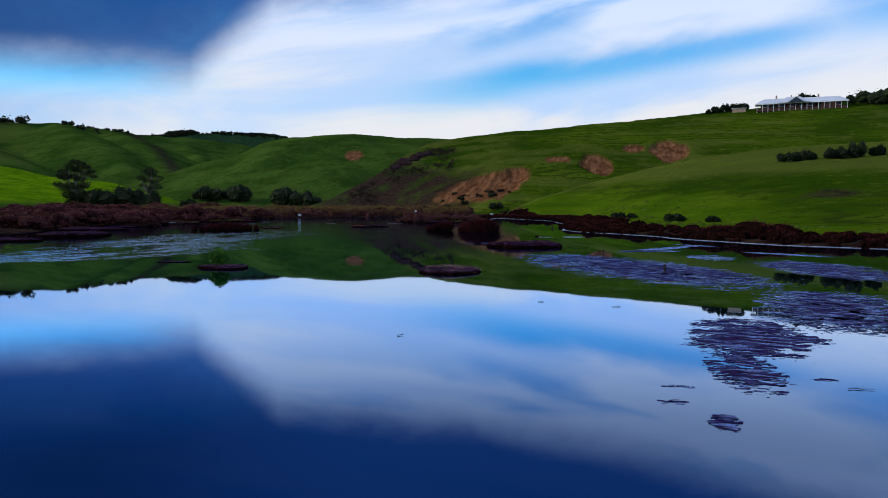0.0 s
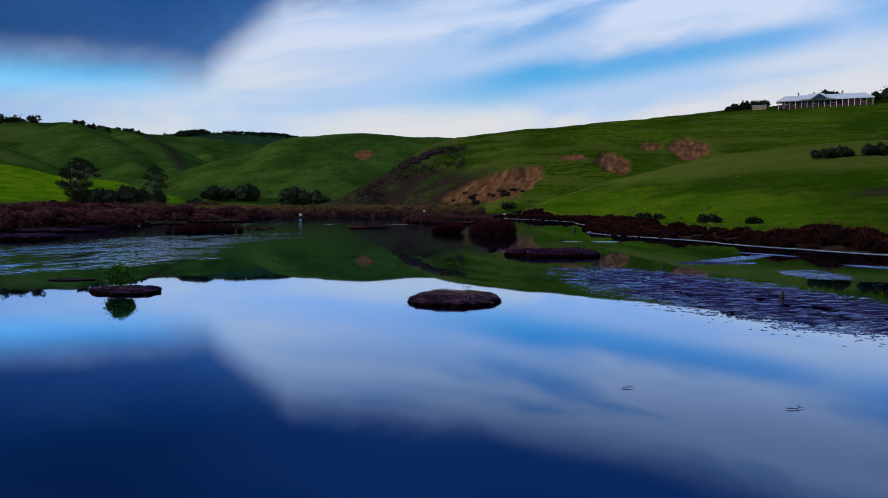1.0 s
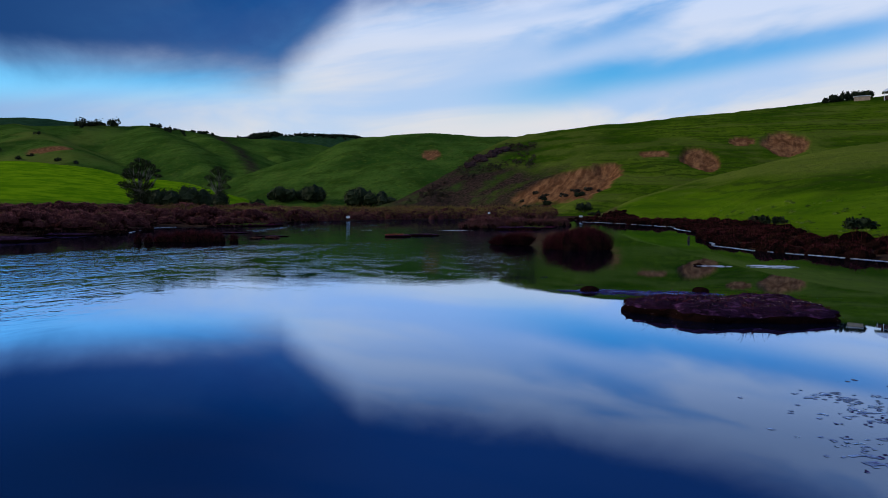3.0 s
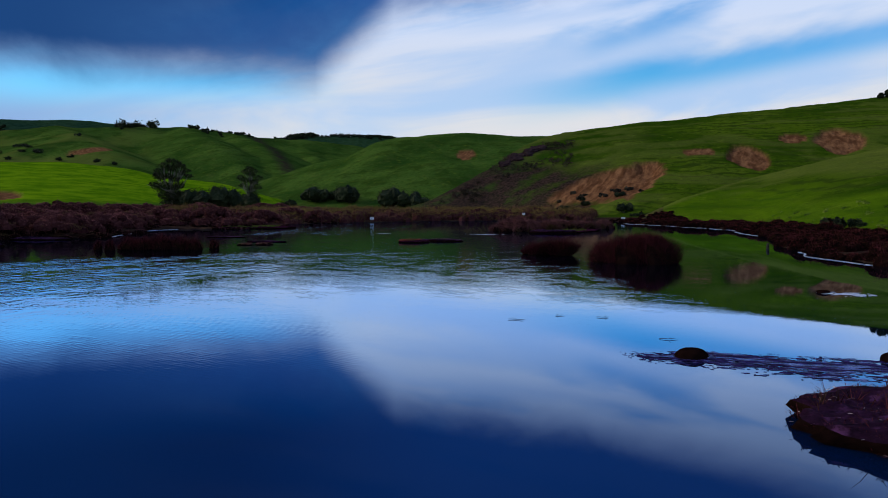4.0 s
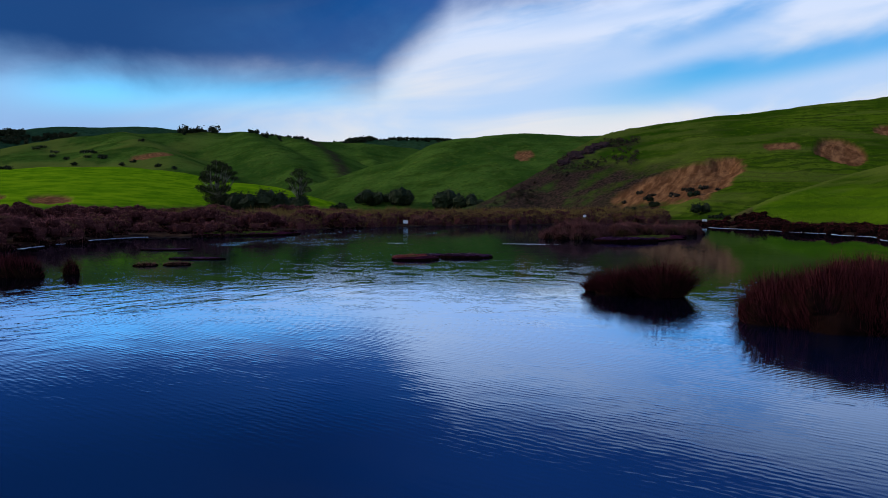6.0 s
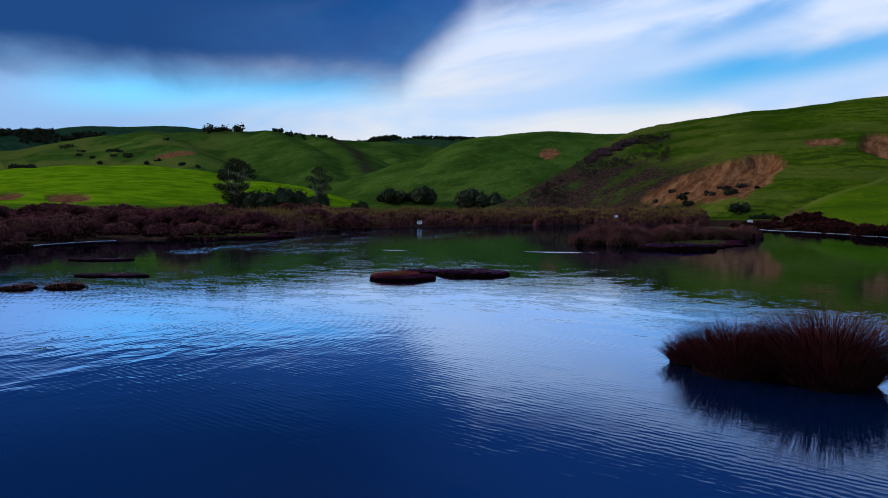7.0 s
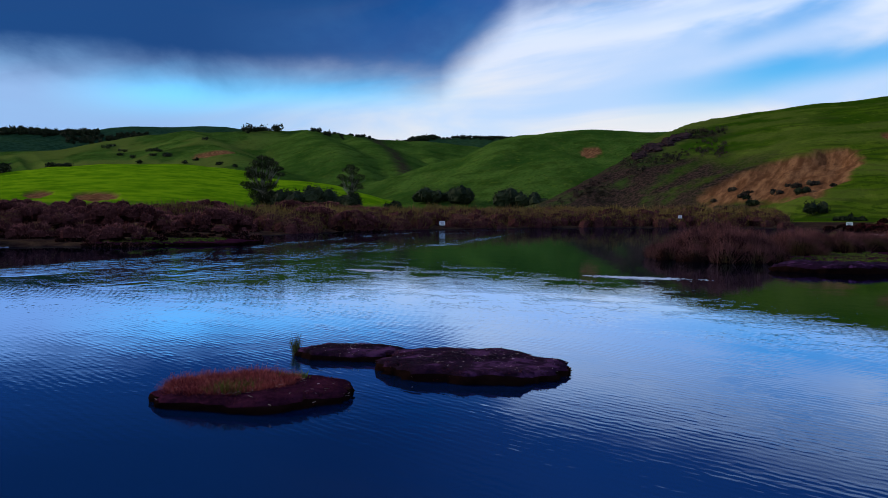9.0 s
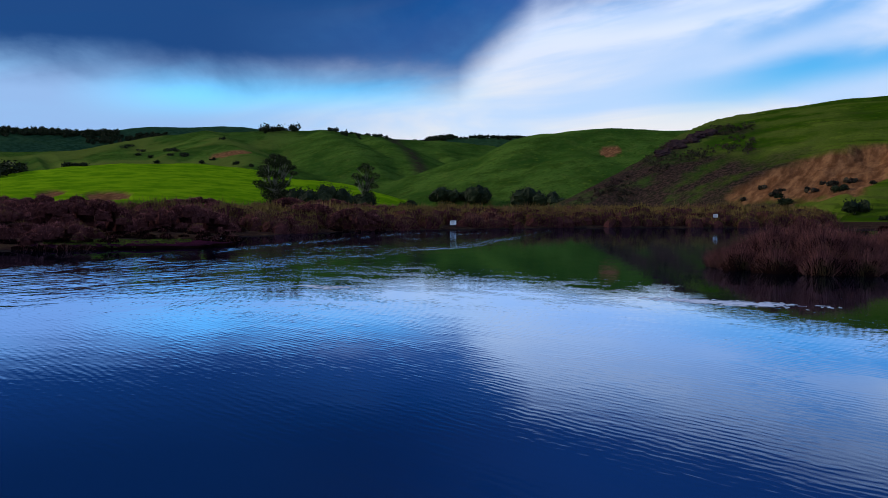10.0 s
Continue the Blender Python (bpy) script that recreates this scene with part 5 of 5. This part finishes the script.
        plant("shrub_tree", "dense dark evergreen shrub at the valley foot", "shrub", (x, y), h, heads, 110 + k, mat, 4500, 0.5, 0.25, "valley shrubs", 3)
    # on the near spur
    for k, (x, y, w, h) in enumerate([(43.5, 209, 2.6, 2.6), (46.5, 209, 2.6, 2.8), (48.8, 210, 2.2, 2.4), (53.5, 209, 2.4, 3.1), (55.4, 209.5, 2.2, 3.3), (58.8, 210, 2.7, 4.6), (65.0, 211, 2.0, 3.0)]):
        heads = [tuple(v / h for v in b) for b in bush_heads(rng, 6, w, h)]
        plant("hill_bush", "rounded dark bush on the grassy spur", "shrub", (x, y), h, heads, 140 + k, LEAF_DARK, 2000, 0.24, 0.12, "bushes on the spur", 3)
    # at the foot of the landslip and by the shore
    for k, (x, y, w, h) in enumerate([(-43, 273, 2.8, 3.2), (-36, 247, 1.4, 1.4), (-33, 246, 1.2, 1.1), (13, 128, 1.8, 1.7), (19, 122, 1.4, 1.4), (4.5, 150, 1.6, 1.5), (6.5, 151, 1.3, 1.3), (-60, 296, 2.2, 2.0), (-68, 300, 2, 1.6), (-50, 296, 2.4, 2.2), (-63, 304, 1.4, 1.3)]):
        heads = [tuple(v / h for v in b) for b in bush_heads(rng, 5, w, h)]
        plant("bank_bush", "small dark bush at the foot of the slope", "shrub", (x, y), h, heads, 160 + k, LEAF_DARK, 800, 0.26, 0.1, "bushes at the slope foot", 3)
    # brown shrubs that slid down with the landslip
    for k in range(12):
        f = (k + 0.5) / 12
        x, y = -74 + 32 * f + rng.normal(0, 1.2), 309 - 19 * f + rng.uniform(1, 13)
        h = rng.uniform(0.9, 2.0)
        heads = [tuple(v / h for v in b) for b in bush_heads(rng, 4, h * 0.9, h)]
        plant("slip_shrub", "dark brown shrub on the bare landslip", "shrub", (x, y), h, heads, 240 + k, SCRUB, 300, 0.18, 0.06, "shrubs on the landslip", 3)
    # the little green bush on its islet
    heads = [(0, 0, 0.42, 0.40, 0.36, 0.34), (0.24, 0.05, 0.4, 0.25, 0.25, 0.28), (-0.24, 0, 0.38, 0.28, 0.28, 0.28), (0.05, -0.1, 0.6, 0.26, 0.22, 0.2)]
    bush = plant("green_bush", "small bright green bush on a peat islet", "bush", (-10.8, 33.3), 1.0, heads, 180, LEAF_BRIGHT, 2600, 0.05, 0.02, "", 3)
    bush.location = (-10.8, 33.3, 0.10)
    plant("sprout", "thin leafy sprout growing on a peat islet", "plant", (1.0, 34.0), 0.3, [(0, 0, 0.7, 0.3, 0.3, 0.3), (0.4, 0, 0.5, 0.25, 0.2, 0.2)], 181, LEAF_DARK, 36, 0.03, 0.006, "", 3).location = (0.6, 34.8, 0.20)
    # shrubs dotted over the western slopes
    spots = [(-55.7, 1630, 11), (-54.5, 1566, 10), (-53.9, 1409, 9), (-52.8, 1428, 12), (-52.5, 1415, 10), (-51.8, 1302, 11), (-51.6, 1310, 9), (-53.4, 1284, 8), (-50.3, 1208, 8), (-49.7, 1215, 7), (-48.1, 1141, 9),
             (-55.3, 1642, 9), (-54.7, 1497, 9), (-52.3, 1362, 10), (-52.6, 1328, 9), (-49.2, 1408, 8), (-58.0, 808, 8), (-57.5, 806, 9), (-57.1, 806, 7), (-43.2, 1000, 8), (-42.6, 1010, 9), (-47, 1100, 7)]
    for k, (a, d, w) in enumerate(spots):
        heads = [tuple(v / w for v in b) for b in bush_heads(rng, 4, w * 0.9, w * 0.75)]
        plant("slope_shrub", "dark shrub dotted on the far pasture slope", "shrub", (CENTRE[0] + d * math.sin(radians(a)), CENTRE[1] + d * math.cos(radians(a))), w, heads, 200 + k, LEAF_DARK, 300, 1.0, 0.25, "shrubs on the far slopes", 1)


make_trees()


def make_woods():
    """Far woods along the skyline, and scrub over the steep slope."""
    rng = np.random.default_rng(71)
    chunks = []

    def copse(a0, a1, d, count, tall, size):
        for _ in range(count):
            a, dist = rng.uniform(a0, a1), d + rng.normal(0, 25)
            x, y = CENTRE[0] + dist * math.sin(radians(a)), CENTRE[1] + dist * math.cos(radians(a))
            z = float(land(np.array([x]), np.array([y]))[0])
            h = tall * rng.uniform(0.6, 1.15)
            v, f = leaves(rng, [(0, 0, h * 0.5, h * 0.55, h * 0.55, h * 0.5), (h * 0.4, 0, h * 0.4, h * 0.4, h * 0.4, h * 0.35)], 70, size)
            chunks.append((v + (x, y, z), f))

    copse(-37.5, -33.2, 2590, 150, 11, 3.4)
    copse(-36.5, -34.5, 2540, 60, 14, 3.4)
    copse(-33.2, -26.5, 2600, 150, 7, 3.0)
    copse(-41.2, -37.5, 1700, 40, 5, 1.8)
    copse(-46.8, -44.2, 1745, 30, 17, 3.0)
    copse(-42.0, -41.4, 1705, 8, 9, 2.4)
    copse(-66, -56.5, 2900, 260, 14, 4)
    copse(-58.5, -53.5, 2800, 90, 12, 4)
    copse(-66, -60.4, 815, 60, 11, 1.8)
    tagged(new("far_woods", fast_mesh("far_woods", *joined(chunks), LEAF_DARK)), "dark far woods along the skyline ridges", "woods", kind="stuff")
    chunks = []
    x, y, r = scatter(88, 4200, -150, -50, 255, 400, lambda x, y, r: (lambda a, d: (a > -26) & (a < -13.5) & (d > 225) & (d < 318 + 6 * (a + 22)) & (fbm(x / 18, y / 18, 3, 62) + 0.08 > r.uniform(-0.1, 0.35, len(x))))(np.degrees(np.arctan2(x + 8, y - 55)), np.hypot(x + 8, y - 55)))
    z = land(x, y)
    for a, b, c in zip(x, y, z):
        h = 0.4 + 1.7 * r.uniform() ** 2
        v, f = leaves(r, [(0, 0, h * 0.45, h * 0.7, h * 0.7, h * 0.5)], 60, 0.10 + 0.1 * h)
        chunks.append((v + (a, b, c), f))
    tagged(new("hillside_scrub", fast_mesh("hillside_scrub", *joined(chunks), SCRUB)), "dark scrub and low shrubs over the steep slope", "scrub", kind="stuff")


make_woods()


def make_crag():
    """Rocks breaking out of the slope under the crest."""
    rng = np.random.default_rng(93)
    crag = tagged(new("rock_outcrop"), "dark purple rock outcrop on the hillside below the crest", "rocks")
    crag.location = (-104, 383, 28)
    for k in range(48):
        f = k / 47
        x = -114 + 12 * f + rng.normal(0, 1.0)
        y = 370 + (x + 113) * 1.8 + rng.normal(0, 4.5)
        z = float(land(np.array([x]), np.array([y]))[0])
        r = rng.uniform(0.9, 2.0)
        v, q = lump(rng, (0, 0, 0, r * 1.3, r, r * 0.7), 1.0)
        rock = part_arrays("rock", v, q, ROCK, crag)
        rock.location = (x + 104, y - 383, z - 28 + 0.1 * r)


make_crag()


# ---- the homestead on the hill ----
def make_house():
    x0, y0, x1, y1 = 71.0, 483.0, 118.0, 477.0
    long = math.hypot(x1 - x0, y1 - y0)
    turn = math.degrees(math.atan2(y1 - y0, x1 - x0))
    cx, cy = (x0 + x1) / 2, (y0 + y1) / 2
    z = float(land(np.array([cx]), np.array([cy]))[0])
    house = tagged(new("homestead"), "long low homestead with a pale tin roof and a verandah", "house")
    house.matrix_world = pose(cx, cy, z, 0, 0, turn)
    half, deep = long / 2, 9.0
    # the verandah's shade is put into the dark brick of this wall
    bm = box(bmesh.new(), (long - 5, deep - 3, 5.0), (0, 1.2, 0.7))
    part("wall", bm, SHADED_BRICK, house)
    bm = box(bmesh.new(), (long, deep + 1, 1.6), (0, 0, -0.75), bevel=0.05)
    part("plinth", bm, SHADED_BRICK, house)

    def hipped(name, w, d, at, low, rise, inset, mat=ROOF_TIN):
        bm = bmesh.new()
        e = [bm.verts.new((at[0] + sx * w / 2, at[1] + sy * d / 2, low)) for sx, sy in ((-1, -1), (1, -1), (1, 1), (-1, 1))]
        b = [bm.verts.new((v.co.x, v.co.y, low - 0.18)) for v in e]
        r = [bm.verts.new((at[0] + s * (w / 2 - inset), at[1], low + rise)) for s in (-1, 1)]
        bm.faces.new((e[0], e[1], r[1], r[0]))
        bm.faces.new((e[2], e[3], r[0], r[1]))
        bm.faces.new((e[1], e[2], r[1]))
        bm.faces.new((e[3], e[0], r[0]))
        bm.faces.new(b[::-1])
        for k in range(4):
            bm.faces.new((b[k], b[(k + 1) % 4], e[(k + 1) % 4], e[k]))
        return part(name, bm, mat, house)

    hipped("roof", long + 1.2, deep + 1.6, (0, 0), 2.75, 3.2, 4.5)
    hipped("roof", 17, deep + 2, (-4, -0.6), 3.0, 3.6, 5.0)
    # gabled porch in the middle
    bm = bmesh.new()
    v = [bm.verts.new(p) for p in ((-8.0, -6.6, 2.8), (2.4, -6.6, 2.8), (-2.8, -6.6, 6.3), (-8.0, 0, 2.8), (2.4, 0, 2.8), (-2.8, 0, 6.3))]
    for f in ((0, 1, 2), (1, 4, 5, 2), (0, 2, 5, 3), (3, 5, 4), (0, 3, 4, 1)):
        bm.faces.new([v[k] for k in f])
    part("porch_roof", bm, ROOF_TIN, house)
    bm = bmesh.new()
    tri = [bm.verts.new(p) for p in ((-7.0, -6.64, 2.85), (1.4, -6.64, 2.85), (-2.8, -6.64, 5.7), (-7.0, -6.70, 2.85), (1.4, -6.70, 2.85), (-2.8, -6.70, 5.7))]
    for f in ((3, 4, 5), (0, 2, 1), (0, 1, 4, 3), (1, 2, 5, 4), (2, 0, 3, 5)):
        bm.faces.new([tri[k] for k in f])
    part("gable", bm, DARK_GLASS, house, "dark glazed gable")
    part("wing", box(bmesh.new(), (8.0, 3.2, 3.9), (half - 9.5, -3.1, 1.2), bevel=0.04), SHADED_BRICK, house, "plain red brick wing")
    for k in range(17):
        x = -half + 0.4 + k * (long - 0.8) / 16
        part("post", box(bmesh.new(), (0.22, 0.22, 5.2), (x, -deep / 2 - 0.62, 0.15), bevel=0.03), WHITE_PAINT, house)
    part("fascia", box(bmesh.new(), (long + 0.6, 0.12, 0.25), (0, -deep / 2 - 0.82, 2.5)), WHITE_PAINT, house)
    for k in range(9):
        x = -half + 4.2 + k * (long - 8.4) / 8
        window = part("window", box(bmesh.new(), (2.0, 0.1, 1.7), (x, -1.9, 1.9)), DARK_GLASS, house)
        part("frame", box(bmesh.new(), (2.3, 0.08, 0.18), (x, -1.95, 0.98)), WHITE_PAINT, window)
    for x, y in ((-13, 0.5), (9, 1.0), (-5, 1.5)):
        chimney = part("chimney", box(bmesh.new(), (0.9, 0.9, 2.4), (x, y, 6.2), bevel=0.04), STONE_WALL, house)
        part("pot", box(bmesh.new(), (0.5, 0.5, 0.4), (x, y, 7.6)), STONE_WALL, chimney)
    # outbuilding beside it
    shed = tagged(new("shed"), "small stone shed with a tin roof beside the homestead", "shed")
    sx, sy = 62.0, 488.0
    shed.matrix_world = pose(sx, sy, float(land(np.array([sx]), np.array([sy]))[0]), 0, 0, turn)
    part("wall", box(bmesh.new(), (7.5, 5, 2.4), (0, 0, 0.4)), STONE_WALL, shed)
    part("roof", box(bmesh.new(), (8.2, 5.6, 0.25), (0, 0, 1.75), bevel=0.05), ROOF_TIN, shed)
    rng = np.random.default_rng(300)
    for k, (x, y, w, h) in enumerate([(49, 490, 3.5, 4.5), (52.5, 492, 3, 6), (56, 494, 3, 6.5), (60, 498, 4, 5), (65.5, 499, 3.4, 5.5), (45, 488, 2.6, 3), (98, 496, 8, 9), (122, 486, 4.5, 6), (129, 480, 8, 8), (136, 474, 10, 9), (143, 470, 11, 11), (151, 470, 10, 10), (136, 478, 6, 8), (133, 470, 5, 5), (142, 474, 5, 7)]):
        heads = [tuple(v / h for v in b) for b in bush_heads(rng, 6, w, h)]
        plant("garden_tree", "dark garden tree around the homestead on the hill", "tree", (x, y), h, heads, 320 + k, LEAF_DARK, 1500, 0.38, 0.18, "trees around the homestead", 3)


make_house()


# ---- signs and stakes ----
def sign(x, y, base, top, wide, tall, turn, label):
    thing = tagged(new("warning_sign"), label, "sign", "white signs on the shore")
    thing.matrix_world = pose(x, y, base, 0, 0, turn)
    part("post", box(bmesh.new(), (0.09, 0.09, top + 0.5), (0, 0.06, (top - 0.5) / 2), bevel=0.012), POST_WOOD, thing)
    board = part("board", box(bmesh.new(), (wide, 0.03, tall), (0, 0, top - tall / 2), bevel=0.006), WHITE_PAINT, thing)
    for k, (w, h) in enumerate(((0.7, 0.09), (0.55, 0.07), (0.62, 0.07))):
        part("bar", box(bmesh.new(), (wide * w, 0.012, tall * h), (0, -0.02, top - tall * (0.25 + 0.25 * k))), SIGN_INK, board)


def make_signs():
    sign(-73.6, 173.6, 0.0, 1.0, 0.70, 0.50, 25, "white notice board on a post at the far shore")
    sign(-31.3, 203.6, 0.0, 0.95, 0.75, 0.58, 10, "low white notice board standing in the shallows")
    sign(-52.5, 203.0, 0.3, 1.4, 0.55, 0.42, 15, "small white notice board among the reeds")
    sign(-142, 205, 0.6, 1.9, 0.6, 0.5, 25, "small pale board among the bank reeds")


make_signs()


def stake(x, y, tall, thick, seed, label="short weathered wooden stake standing in the water"):
    rng = np.random.default_rng(seed)
    lean = rng.normal(0, 0.04, 2) * tall
    v, f = tube([(0, 0, -0.5), (lean[0] * 0.4, lean[1] * 0.4, tall * 0.5), (lean[0], lean[1], tall), (lean[0], lean[1], tall + 0.01)], [thick, thick * 0.95, thick * 0.8, 0.004], 9)
    ob = new("stake", fast_mesh("stake", v, f, POST_WOOD, True))
    ob.location = (x, y, 0)
    return tagged(ob, label, "stake", "wooden stakes")


def make_stakes():
    stake(6.6, 46.9, 0.38, 0.05, 1)
    stake(9.85, 36.0, 0.36, 0.05, 2)
    stake(-3.0, 102.4, 0.4, 0.1, 3)


make_stakes()


def make_reed_tuft():
    rng = np.random.default_rng(77)
    v, f = blades(rng, 170, 0.06, 0.50, 0.22, 0.004, 0.15, 3)
    ob = new("reed_tuft", fast_mesh("reed_tuft", v - (0, 0, 0.05), f, MOSS))
    ob.location = (-31.25, 103.55, 0)
    tagged(ob, "upright dark green reed tuft standing by a peat islet", "reed", kind="stuff")


make_reed_tuft()


def driftwood(x, y, long, turn, seed):
    """A twig with side shoots afloat."""
    rng = np.random.default_rng(seed)
    pts = [(-long / 2 + long * k / 4, rng.normal(0, 0.05) * long, 0.012 + 0.01 * rng.uniform()) for k in range(5)]
    chunks = [tube(pts, [0.005, 0.007, 0.006, 0.005, 0.002], 6)]
    for _ in range(3):
        k = rng.integers(1, 4)
        p = np.array(pts[k])
        chunks.append(tube([p, p + rng.normal(0, 0.16, 3) * long * (1, 1, 0.25) + (0, 0, 0.02)], [0.004, 0.0015], 5))
    ob = new("floating_twig", fast_mesh("floating_twig", *joined(chunks), POST_WOOD, True))
    ob.matrix_world = pose(x, y, 0, 0, 0, turn)
    return tagged(ob, "dark twig floating on the still water", "twig", "floating twigs")


def make_drift():
    for k, (x, y, l, a) in enumerate([(12.4, 14.2, 0.4, 5), (12.6, 12.2, 0.35, 20), (8.2, 23.5, 0.3, 30), (-8.5, 63.3, 0.45, 12), (-7.7, 64.5, 0.25, 40), (-6.6, 64.6, 0.3, 5), (-4.6, 61.9, 0.4, 8), (3.6, 17.2, 0.2, 60), (5.9, 24.1, 0.2, 30)]):
        driftwood(x, y, l, a, 400 + k)


make_drift()
